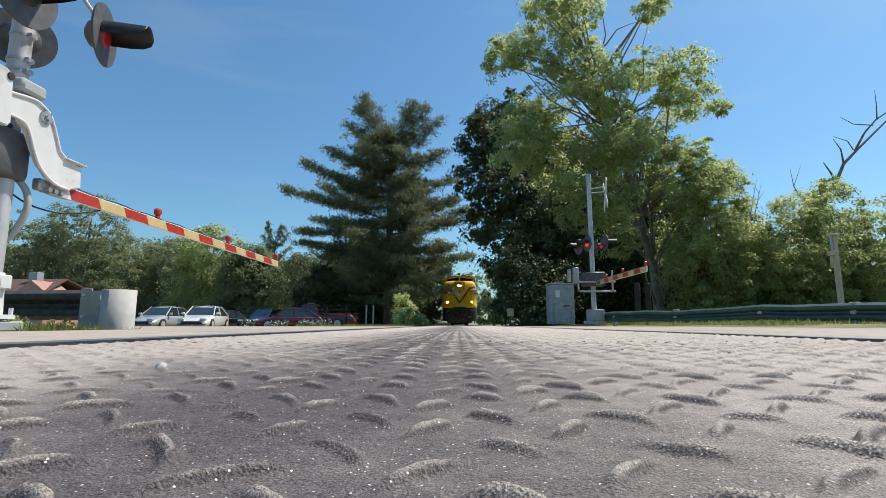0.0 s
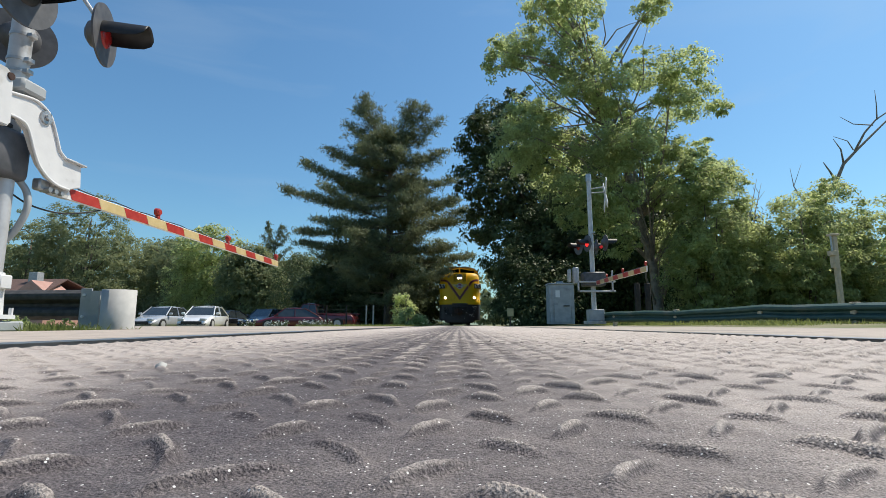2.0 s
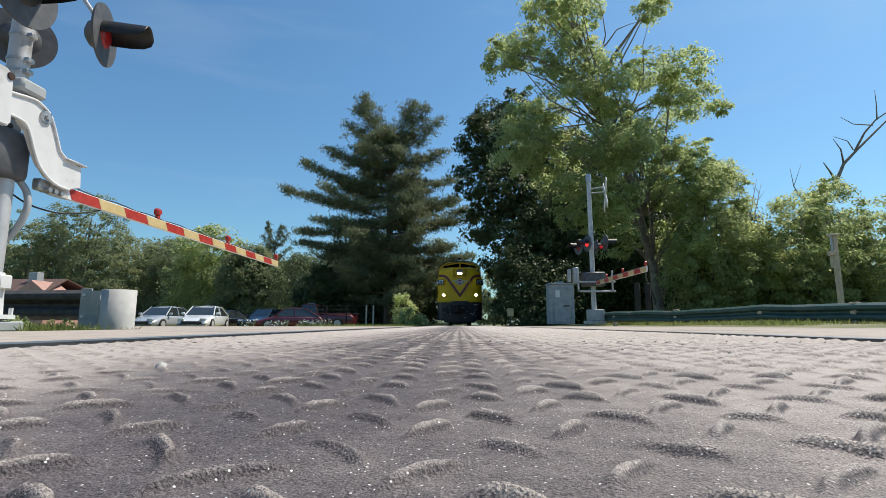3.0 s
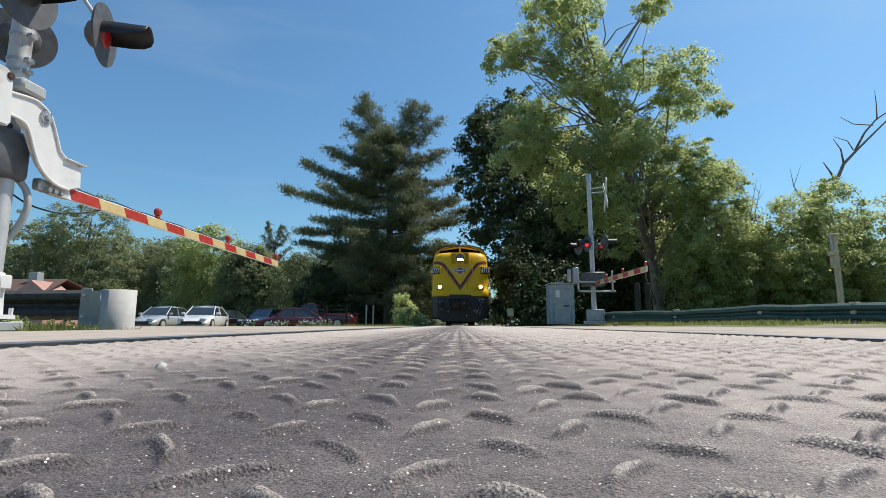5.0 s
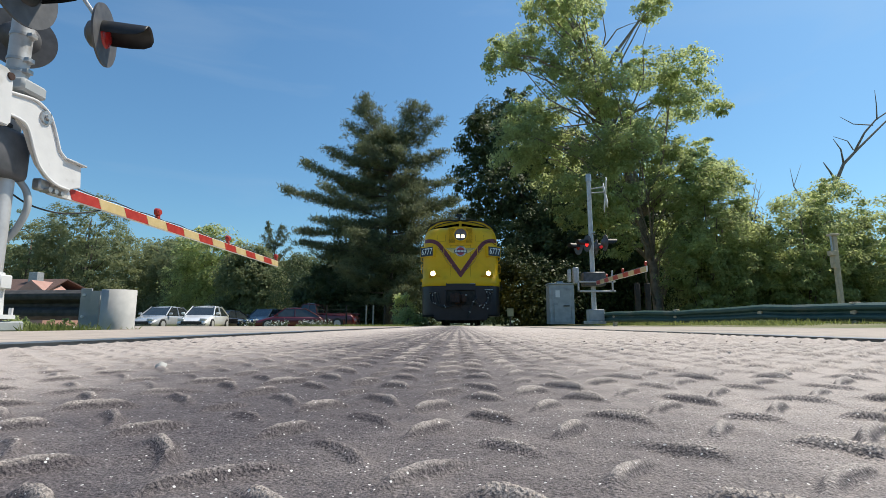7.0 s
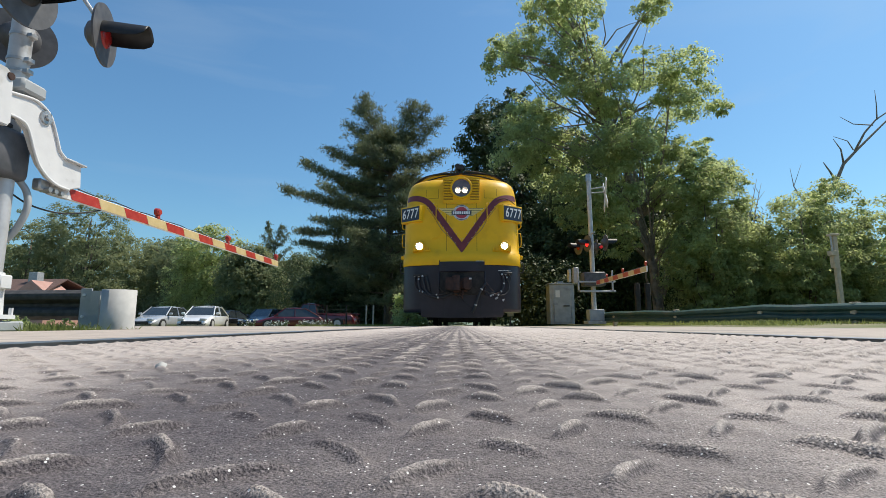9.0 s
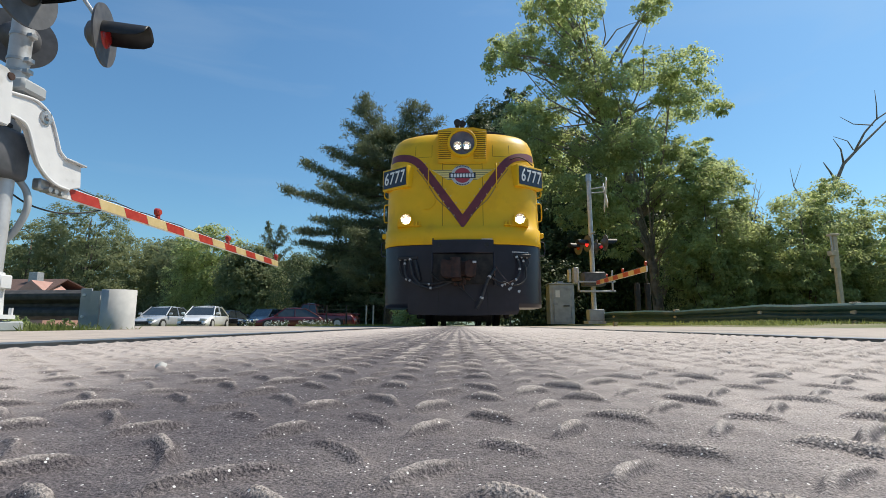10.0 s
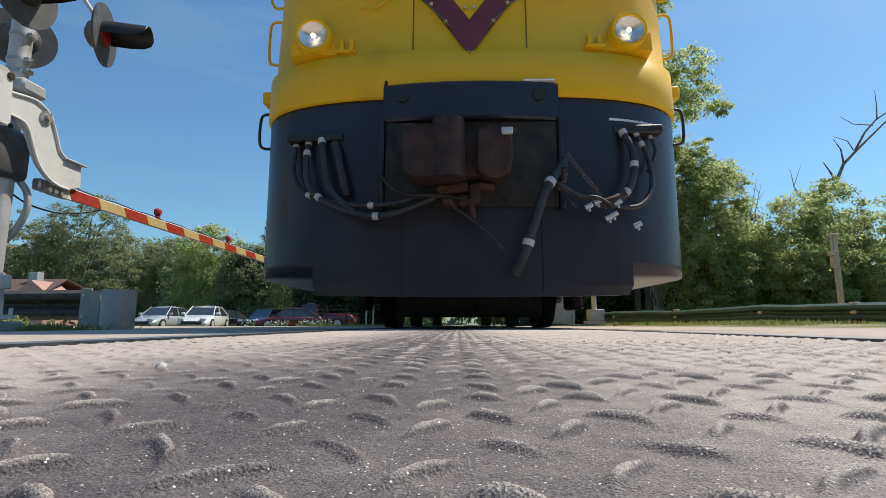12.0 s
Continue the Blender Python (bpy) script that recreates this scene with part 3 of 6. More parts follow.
# ---- trees ----
def round_blobs(rows, depth):
    """Ellipsoids from (x, z, radius), set nearer or farther by turns so that the crown has depth."""
    return [(x, depth * math.sin(2.4 * i), z, r * 1.06, r * 1.15, r * 0.9) for i, (x, z, r) in enumerate(rows)]


leafy_tree("walnut_tree", (9.4, 24, 0), "tall green tree with an open crown and forked grey trunk",
           [((0, 0, -0.1), 0.27), ((-0.09, 0, 0.6), 0.24), ((-0.23, 0, 2.8), 0.20), ((-0.79, 0, 5.0), 0.18), ((-1.2, 0, 7.6), 0.165), ((-1.83, 0, 9.6), 0.15), ((-2.4, 0, 11.4), 0.13), ((-2.9, 0, 13.25), 0.10), ((-3.5, 0, 15.1), 0.07), ((-3.9, 0, 17.4), 0.03)],
           round_blobs([(-7.2, 13.6, 1.1), (-6.1, 14.8, 1.2), (-4.9, 15.9, 1.5), (-3.3, 16.6, 1.5), (-4.0, 13.3, 1.6), (0.3, 16.1, 1.0), (-5.4, 10.9, 1.7), (-2.8, 11.1, 1.6), (-1.2, 10.0, 1.4), (0.2, 13.2, 1.1), (1.0, 11.5, 1.5), (2.5, 11.5, 0.9), (3.0, 10.4, 0.5),
                        (-6.4, 8.8, 1.6), (-4.2, 8.3, 1.9), (-2.0, 8.0, 1.7), (0.4, 8.9, 1.6), (1.9, 8.4, 1.1), (-3.2, 5.9, 1.9), (-1.0, 6.3, 1.5), (1.2, 6.4, 1.8), (2.9, 7.0, 1.2), (1.4, 4.0, 1.6), (-2.3, 4.1, 1.1)], 1.6),
           1550, 76, 0.42, 0.15, LEAF_BRIGHT, PALE_BARK, 11, 110, 0.06, 0.25,
           boughs=[[((-2.4, 0, 11.4), 0.11), ((-1.6, 0, 13.5), 0.085), ((-0.2, 0, 15.4), 0.06), ((0.9, 0, 16.5), 0.025)],
                   [((-2.1, 0, 10.4), 0.09), ((-3.6, 0.3, 12.4), 0.07), ((-5.4, 0.2, 13.6), 0.05), ((-7.2, 0, 13.9), 0.02)],
                   [((-0.8, 0, 5.2), 0.09), ((0.3, -0.3, 7.4), 0.07), ((0.7, -0.4, 9.6), 0.05), ((1.2, -0.2, 12.3), 0.02)]])
leafy_tree("maple_tree", (5.5, 36, 0), "dense dark green tree beside the railway line",
           [((0, 0, -0.2), 0.4), ((0.2, 0, 4), 0.33), ((0, 0, 9), 0.22), ((-0.8, 0, 15), 0.06)],
           round_blobs([(-3.1, 15.6, 1.3), (-1.5, 16.7, 1.5), (-3.9, 13.6, 1.6), (-1.4, 13.6, 2.5), (-4.2, 10.6, 1.8), (-2.3, 10.1, 2.5), (-3.9, 7.8, 1.7), (-1.9, 6.6, 2.0), (0.2, 9.3, 2.5), (0.5, 5.5, 2.5), (-2.4, 4.4, 1.5), (-0.6, 2.6, 2.0), (-1.9, 1.6, 1.1), (2.0, 2.6, 2.4), (2.5, 6.3, 2.0), (4.0, 9.5, 2.6), (2.5, 12.5, 2.4), (5.5, 6.0, 2.6), (7.5, 4.0, 2.6), (5.0, 2.5, 2.5)], 1.5),
           1500, 60, 0.62, 0.26, LEAF_DARK_SHADE, BARK, 12, 40, 0.12, 0.5)
for k, (bx, by, bz, rx, ry, rz) in enumerate([(10.8, 22, 3.6, 1.7, 1.8, 3.3), (11.7, 22.5, 4.5, 1.5, 1.5, 2.6), (12.8, 23, 2.3, 1.7, 2, 2.4), (14.9, 22, 3.0, 1.8, 2, 3.0), (16.8, 22.8, 4.1, 1.3, 1.5, 2.6), (18.7, 22, 2.8, 1.8, 2, 2.8), (21.5, 21.5, 2.9, 2.6, 2.2, 2.9), (25.5, 20, 2.8, 3, 2.5, 3.2)]):
    tagged(leafy_tree("young_tree", (bx, by, 0.05), "dense young green tree of the thicket behind the guard rail",
                      [((0, 0, -0.1), 0.08), ((0.1, 0, bz * 0.5), 0.06), ((0, 0, bz + rz * 0.5), 0.02)],
                      [(0, 0, bz, rx, ry, rz), (0.5 * rx, 0.3, bz * 0.6, rx * 0.7, ry * 0.8, bz * 0.55), (-0.5 * rx, -0.2, bz * 0.55, rx * 0.7, ry * 0.8, bz * 0.5)],
                      330, 74, 0.40, 0.13, LEAF_MID, BARK, 130 + k, 10, 0.04, 0.5), group="thicket trees")
for k, (hx, hy, hz, hr) in enumerate([(-66, 74, 16.6, 8.5), (-55.5, 72, 18.8, 8.2), (-47, 78, 13.2, 6), (-40, 72, 12.4, 6), (-32.5, 64, 12.6, 6.0), (-24.5, 58, 9.2, 4.2), (-78, 66, 13, 9), (-20.5, 62, 8.5, 3.6), (-92, 60, 14, 10)]):
    leafy_tree("broadleaf_tree", (hx, hy, -0.45), "broad green tree at the edge of the car park",
               [((0, 0, 0), 0.35), ((0, 0, hz * 0.3), 0.28), ((0.4, 0, hz * 0.85), 0.08)],
               [(0, 0, hz * 0.70, hr * 0.75, hr * 0.6, hz * 0.36), (-hr * 0.45, 1, hz * 0.45, hr * 0.6, hr * 0.5, hz * 0.42), (hr * 0.45, -1, hz * 0.40, hr * 0.6, hr * 0.5, hz * 0.40), (0, -1, hz * 0.22, hr * 0.95, hr * 0.5, hz * 0.22)],
               # the fifth tree gets brighter leaves, its sunlight put into the colour
               520, 66, 1.1, 0.33, (LEAF_MID if k == 4 else LEAF_FAR), BARK, 30 + k, 20, 0.12)


def woods(name, blobs, clumps, per, clump_r, leaf, material, seed, label):
    rng = np.random.default_rng(seed)
    tips, pts, face = clump_points(rng, blobs, clumps, per, clump_r, 0.7)
    return tagged(part(name, quads_mesh(name, leaf_quads(rng, pts, leaf, face=face), material), None), label, "woods", kind="stuff")


woods("far_woods", [(x, 150 + 8 * math.sin(x), 11 + 4 * math.sin(x * 0.05 + 1) - (x + 100) * 0.02, 11, 9, 13) for x in range(-190, -20, 12)], 1500, 40, 2.6, 1.3, LEAF_FAR, 61, "far wooded hillside")
woods("far_woods", [(x, 105 + 6 * math.sin(x * 0.7), 4.5 + 1.2 * math.sin(x * 0.31), 7, 6, 5.5) for x in range(-40, 130, 9)], 900, 40, 1.8, 0.9, LEAF_FAR, 67, "belt of woods far along the line")
# undergrowth whose near-black shade lies in the leaf colour
woods("shaded_undergrowth", [(-14, 49, 2.2, 3, 3, 3.6), (-10, 49, 3, 4, 3, 4.8), (-6, 48, 3, 3.4, 3, 4.5), (-16, 53, 3.3, 4.5, 3, 4.5), (-9, 53, 5, 4.5, 3, 4.4)], 1000, 48, 0.9, 0.21, LEAF_DARK_SHADE, 62, "shaded undergrowth beneath the pine")
woods("shaded_undergrowth", [(5, 28, 1.6, 2.2, 2, 2.0), (8.5, 30, 2.2, 3, 2, 2.8), (12, 29, 2.5, 3, 2, 3.2), (3.6, 30, 2, 1.5, 2, 2.6), (6, 32, 4, 3, 2, 4.5), (11, 30, 4, 4, 2, 5.5)], 1300, 48, 0.8, 0.18, LEAF_DARK_SHADE, 63, "shaded undergrowth beside the line")
woods("shaded_undergrowth", [(-12.5, 45, 2.5, 2.2, 1.5, 3.2), (-10, 45, 3.5, 2.4, 1.5, 4.2), (-7.5, 45, 3.8, 2.4, 1.5, 4.6), (-5.2, 45, 3.0, 1.8, 1.5, 4.0), (-9, 46, 6.5, 3.0, 1.5, 2.6)], 900, 60, 0.7, 0.24, LEAF_DARK_SHADE, 68, "dense growth with shade-dark leaves close behind the pine")
# trees added to block the sun from the undergrowth and close gaps
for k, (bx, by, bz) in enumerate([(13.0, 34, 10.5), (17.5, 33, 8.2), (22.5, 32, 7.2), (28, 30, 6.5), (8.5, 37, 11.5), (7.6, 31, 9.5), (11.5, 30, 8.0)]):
    tagged(leafy_tree("added_shade_tree", (bx, by, -0.05), "dark broad tree added behind the thicket to shade the undergrowth",
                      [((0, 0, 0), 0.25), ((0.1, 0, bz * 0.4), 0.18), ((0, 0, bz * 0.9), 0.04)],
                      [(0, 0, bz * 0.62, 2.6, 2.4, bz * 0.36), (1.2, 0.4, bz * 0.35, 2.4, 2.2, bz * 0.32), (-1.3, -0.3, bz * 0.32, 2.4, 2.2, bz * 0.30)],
                      420, 56, 0.6, 0.25, LEAF_DARK_SHADE, BARK, 160 + k, 20, 0.09, 0.45), group="woods trees")
woods("woods_behind", [(x, -28 + 4 * math.sin(x), 5, 7, 5, 6.5) for x in range(-60, 61, 10)], 700, 40, 2.0, 1.0, LEAF_DARK_SHADE, 64, "dark belt of trees")
leafy_tree("willow_bush", (-2.9, 50, -0.2), "pale green willow bush beside the line", [((0, 0, 0), 0.15), ((0, 0, 4), 0.1), ((0.4, 0, 8), 0.03)],
           [(0, 0, 3.5, 1.9, 1.6, 3.6), (0.6, 0, 6.6, 1.4, 1.2, 2.4)], 260, 60, 0.7, 0.2, LEAF_PALE, BARK, 65, 20, 0.05)
leafy_tree("roadside_bush", (-2.3, 22, -0.2), "low bright green bush beside the line", [((0, 0, 0), 0.05), ((0, 0, 0.5), 0.03), ((0.1, 0, 0.9), 0.01)],
           [(0, 0, 0.45, 0.6, 0.5, 0.45), (0.5, 0.5, 0.3, 0.5, 0.5, 0.35), (-0.5, 3, 0.9, 0.5, 0.5, 1.0)], 120, 50, 0.22, 0.10, LEAF_BRIGHT, BARK, 66, 10, 0.02, category="bush")


def dead_tree():
    """A leafless limb that stands out of the thicket, with forks and twigs."""
    ob = thing("dead_tree", pose(15.75, 23.6, 0.0), "bare dead tree with forked grey limbs above the thicket", "tree")
    rng = np.random.default_rng(9)
    paths = [[((-0.1, 0, 0), 0.16), ((0.0, 0, 3.4), 0.13), ((0.64, 0, 4.9), 0.11), ((1.18, 0, 5.56), 0.10), ((2.09, 0, 6.74), 0.085), ((2.54, 0, 7.62), 0.07), ((3.34, 0, 8.4), 0.055), ((4.77, 0, 9.72), 0.035), ((5.9, 0.2, 10.6), 0.012)],
             [((2.09, 0, 6.74), 0.06), ((1.88, 0, 7.2), 0.045), ((1.6, 0, 7.7), 0.02)],
             [((2.54, 0, 7.62), 0.05), ((2.49, 0, 8.33), 0.035), ((2.18, 0, 8.87), 0.012)],
             [((3.13, 0, 8.25), 0.05), ((3.7, 0, 9.16), 0.045), ((4.31, 0, 9.81), 0.035), ((4.83, 0, 10.15), 0.03), ((5.8, 0, 10.9), 0.01)],
             [((3.07, 0, 8.3), 0.03), ((2.85, 0, 8.75), 0.022), ((2.22, 0, 8.98), 0.01)],
             [((4.36, 0, 9.81), 0.035), ((4.43, 0, 10.59), 0.025), ((4.44, 0, 11.31), 0.01)],
             [((4.14, 0, 9.53), 0.03), ((3.22, 0, 9.6), 0.022), ((2.62, 0, 9.98), 0.01)],
             [((1.18, 0, 5.5), 0.05), ((0.4, 0.1, 6.1), 0.03), ((0.1, 0, 6.53), 0.022), ((0.01, 0, 7.42), 0.006)],
             [((0.1, 0, 6.53), 0.015), ((0.56, 0, 7.64), 0.005)]]
    for x, z, tip in ((-2.7, 5.2, 7.25), (-2.1, 5.0, 6.9), (-1.9, 5.0, 6.7), (-3.0, 5.2, 6.6), (4.4, 6.0, 7.2)):
        p = Vector((x, 0, 3.0))
        q = Vector((x + 0.5, 0, tip))
        knee = Vector((x, 0, z))
        paths.append([(p, 0.04), (knee, 0.028), (q, 0.006)])
        for u in (0.25, 0.5, 0.7):
            a = knee.lerp(q, u)
            paths.append([(a, 0.014), (a + Vector((rng.uniform(-0.5, 0.4), 0, rng.uniform(0.2, 0.55))), 0.004)])
    v, f = tube_data(paths, 6)
    part("limb", mesh_of("limb", v, f, PALE_BARK, True), None, ob)


dead_tree()


def pine(at, label, step=0.2, per=21, density=3.0):
    """A white pine: a straight trunk, long level limbs in tiers with gaps between, tufts of needles along them."""
    rng = np.random.default_rng(5)
    ob = thing("pine_tree", pose(*at), label, "tree")
    trunk = [((0, 0, -0.4), 0.36), ((0.05, 0, 5), 0.29), ((0, 0, 10), 0.2), ((0.1, 0, 13), 0.13), ((0.25, 0, 14.6), 0.06)]
    paths, tufts = [trunk, [((0.1, 0, 12.5), 0.1), ((-1.2, 0, 14.6), 0.07), ((-2.1, 0, 17.0), 0.02)], [((0.1, 0, 12.5), 0.1), ((0.9, 0, 14.5), 0.07), ((1.5, 0, 16.4), 0.02)]], []
    arms = [(8.6, -7.6, 1.3, 0), (7.2, -6.9, -0.2, 1), (9.8, -6.0, 1.7, -1), (11.2, -4.6, 1.6, 0), (8.4, 4.9, 0.7, 0), (9.6, 4.6, 1.2, 1), (7.0, 4.8, 0.2, -1), (10.8, 3.9, 1.9, 0), (12.4, 3.4, 2.6, 0), (5.6, -6.4, 0.4, 0), (5.4, 4.4, 0.2, 0), (12.6, -3.2, 2.2, 0.5), (13.2, 2.6, 2.9, 0), (13.2, -2.4, 2.8, 0)]
    for z in np.arange(1.6, 14.0, step):
        a = rng.uniform(0, 2 * math.pi)
        l = np.interp(z, [2, 5, 8, 10, 12, 14], [5.0, 6.2, 5.4, 4.4, 3.2, 1.8]) * rng.uniform(0.55, 1.0)
        arms.append((z, l * math.cos(a), l * rng.uniform(0.02, 0.28), l * math.sin(a)))
    for z, ax, dz, ay in arms:
        s, tip = np.array([0.05, 0, z]), np.array([ax, ay, z + dz])
        l = np.linalg.norm(tip - s)
        pts = [s + (tip - s) * u - np.array([0, 0, 0.06 * l * math.sin(u * math.pi)]) for u in np.linspace(0, 1, 6)]
        paths.append([(p, 0.075 * (1 - 0.85 * i / 5)) for i, p in enumerate(pts)])
        for u in np.linspace(0.3, 1.0, int(5 + l * density)):
            c = s + (tip - s) * u - np.array([0, 0, 0.06 * l * math.sin(u * math.pi)])
            w = 0.95 * (1.15 - u) + 0.3
            for _ in range(5):
                tufts.append(c + rng.normal(size=3) * np.array([0.62, 0.72, 0.13]) * w + np.array([0, 0, 0.10]))
    for p in paths[1:3]:
        for u in np.linspace(0.1, 1, 14):
            c = np.array(p[1][0]) * (1 - u) + np.array(p[2][0]) * u
            for _ in range(5):
                tufts.append(c + rng.normal(size=3) * np.array([0.5, 0.5, 0.3]) * (1.1 - 0.7 * u))
    v, f = tube_data(paths, 6)
    part("trunk", mesh_of("trunk", v, f, BARK, True), None, ob)
    T = np.array(tufts)
    d = unit(rng.normal(size=(len(T) * per, 3)) + np.array([0, 0, 0.55]))
    base = np.repeat(T, per, 0) + rng.normal(size=(len(T) * per, 3)) * np.array([0.17, 0.17, 0.09])
    side = unit(np.cross(d, rng.normal(size=d.shape))) * (0.52 / per)
    l = rng.uniform(0.14, 0.30, (len(d), 1))
    Q = np.stack([base - side, base + side, base + d * l + side * 0.5, base + d * l - side * 0.5], 1)
    part("crown", quads_mesh("crown", Q, NEEDLE), None, ob)
    return ob


tall_pine = pine((-6.0, 42, -0.25), "tall dark pine tree with long level limbs and a ragged top")
tall_pine.scale = (1.2, 1.2, 1.2)
small_pine = pine((-22.6, 60, -0.4), "slim distant pine above the car park", 0.5, 9, 1.6)
small_pine.scale = (0.48, 0.48, 0.76)


# ---- wayside things ----
def disc_head(name, parent, centre, facing, lens, visor=True, r=0.254):
    """A flashing-light head: round black background plate, lamp housing behind, lens and half-round visor in front."""
    m = Matrix.Translation(centre) @ Vector(facing).to_track_quat("Z", "Y").to_matrix().to_4x4()
    bm = bmesh.new()
    bmesh.ops.create_cone(bm, cap_ends=True, segments=40, radius1=r, radius2=r, depth=0.008)
    bmesh.ops.create_cone(bm, cap_ends=True, segments=40, radius1=r + 0.004, radius2=r + 0.004, depth=0.016)
    h = part("light_head", bm, BLACK_SUNNED, parent, "round black signal background", at=m)
    bm = bmesh.new()
    bmesh.ops.create_cone(bm, cap_ends=True, segments=24, radius1=0.105, radius2=0.145, depth=0.09, matrix=pose(0, 0, -0.055))
    bmesh.ops.create_cone(bm, cap_ends=True, segments=20, radius1=0.06, radius2=0.105, depth=0.03, matrix=pose(0, 0, -0.115))
    part("lamp_housing", bm, DARK_GREY, h)
    bm = bmesh.new()
    bmesh.ops.create_uvsphere(bm, u_segments=24, v_segments=10, radius=0.108, matrix=pose(0, 0, 0.008) @ Matrix.Diagonal((1, 1, 0.3, 1)))
    part("lens", bm, lens, h)
    if visor:
        v, f, n = [], [], 18
        for k, (z, cut) in enumerate(((0.01, 0.92), (0.17, 0.92), (0.27, 0.87), (0.325, 0.74), (0.345, 0.56))):
            for i in range(n + 1):
                a = math.pi * (0.5 + cut * (2 * i / n - 1) * 0.62)
                for rad in (0.118, 0.124):
                    v.append((rad * math.cos(a), rad * math.sin(a), z))
        w = 2 * (n + 1)
        for k in range(4):
            for i in range(n):
                q = 2 * i + k * w
                f += [(q, q + 2, w + q + 2, w + q), (q + 1, w + q + 1, w + q + 3, q + 3)]
        for i in range(n):
            q = 2 * i + 3 * w
            f.append((w + q, w + q + 2, w + q + 3, w + q + 1))
        part("visor", mesh_of("visor", v, f, BLACK, True), None, h)
    return h


def plate(bm, outline, x0, x1, bevel=0.0):
    """A plate with an outline in (y, z), between two x."""
    a = [bm.verts.new((x0, y, z)) for y, z in outline]
    b = [bm.verts.new((x1, y, z)) for y, z in outline]
    n = len(outline)
    faces = [bm.faces.new((a[i], a[(i + 1) % n], b[(i + 1) % n], b[i])) for i in range(n)]
    faces += [bm.faces.new(a[::-1]), bm.faces.new(b)]
    if bevel:
        edges = list({e for fc in faces[-2:] for e in fc.edges})
        bmesh.ops.bevel(bm, geom=edges, offset=bevel, segments=2, affect="EDGES")
    return bm


BLACK_SUNNED = surface("sun_bleached_black", (0.065, 0.067, 0.075), (0.10, 0.102, 0.11), 12, 0.55, 0, 0.1, 80)
DARK_GREY = surface("dark_grey_casting", (0.075, 0.078, 0.085), (0.12, 0.12, 0.13), 9, 0.5, 0.2, 0.15, 70)


def gate_arm(parent, x, y0, z0, step, count, droop, flip=1, thick=0.028, high=0.11, lamp_r=0.030):
    """A striped arm along y: each reflective field is a part, with red lamps on top."""
    core = boxes(((x - thick / 2, 0, -high / 2), (x + thick / 2, step * count, high / 2)), bevel=0.004)
    m = pose(0, y0, z0, droop) @ (Matrix() if flip > 0 else Matrix.Diagonal((1, -1, 1, 1)))
    if flip < 0:
        for v in core.verts:
            v.co.y = -v.co.y
        m = pose(0, y0, z0, droop)
    arm = part("gate_arm", core, WHITE, parent, "long gate arm with red and cream stripes", at=m)
    for i in range(count):
        a, b = step * i + 0.003, step * (i + 1) - 0.003
        lean = 0.05
        for s in (-1, 1):
            bm = bmesh.new()
            h = high / 2 - 0.006
            pts = [(a + lean, -h), (b + lean, -h), (b, h), (a, h)]
            if i == count - 1:
                pts = [(a + lean, -h), (b, -h), (b, h), (a, h)]
            xx = x + s * (thick / 2 + 0.002)
            plate(bm, [(flip * p, q) for p, q in pts], xx - 0.0012, xx + 0.0012)
            part("stripe", bm, RED_REFLECT if i % 2 == 0 else CREAM, arm)
    for u in (0.26, 0.60, 0.985):
        y = flip * step * count * u
        bm = boxes(((x - 0.018, y - 0.02, high / 2), (x + 0.018, y + 0.02, high / 2 + 0.035)), bevel=0.004)
        rod(bm, (x - 0.022, y, high / 2 + 0.075), (x + 0.012, y, high / 2 + 0.075), lamp_r * 1.45, lamp_r * 1.35, 18)
        lamp = part("arm_lamp", bm, RED_REFLECT, arm, "small red lamp on the arm")
        part("lens", rod(bmesh.new(), (x + 0.012, y, high / 2 + 0.075), (x + 0.028, y, high / 2 + 0.075), lamp_r * 1.2, lamp_r * 0.9, 18), RED_REFLECT, lamp)
    path = [((x, flip * step * count * u, high / 2 + 0.012 + 0.008 * math.sin(u * 60)), 0.005) for u in np.linspace(0.02, 0.98, 30)]
    tube("cable", path, BLACK, arm, 5)
    return arm


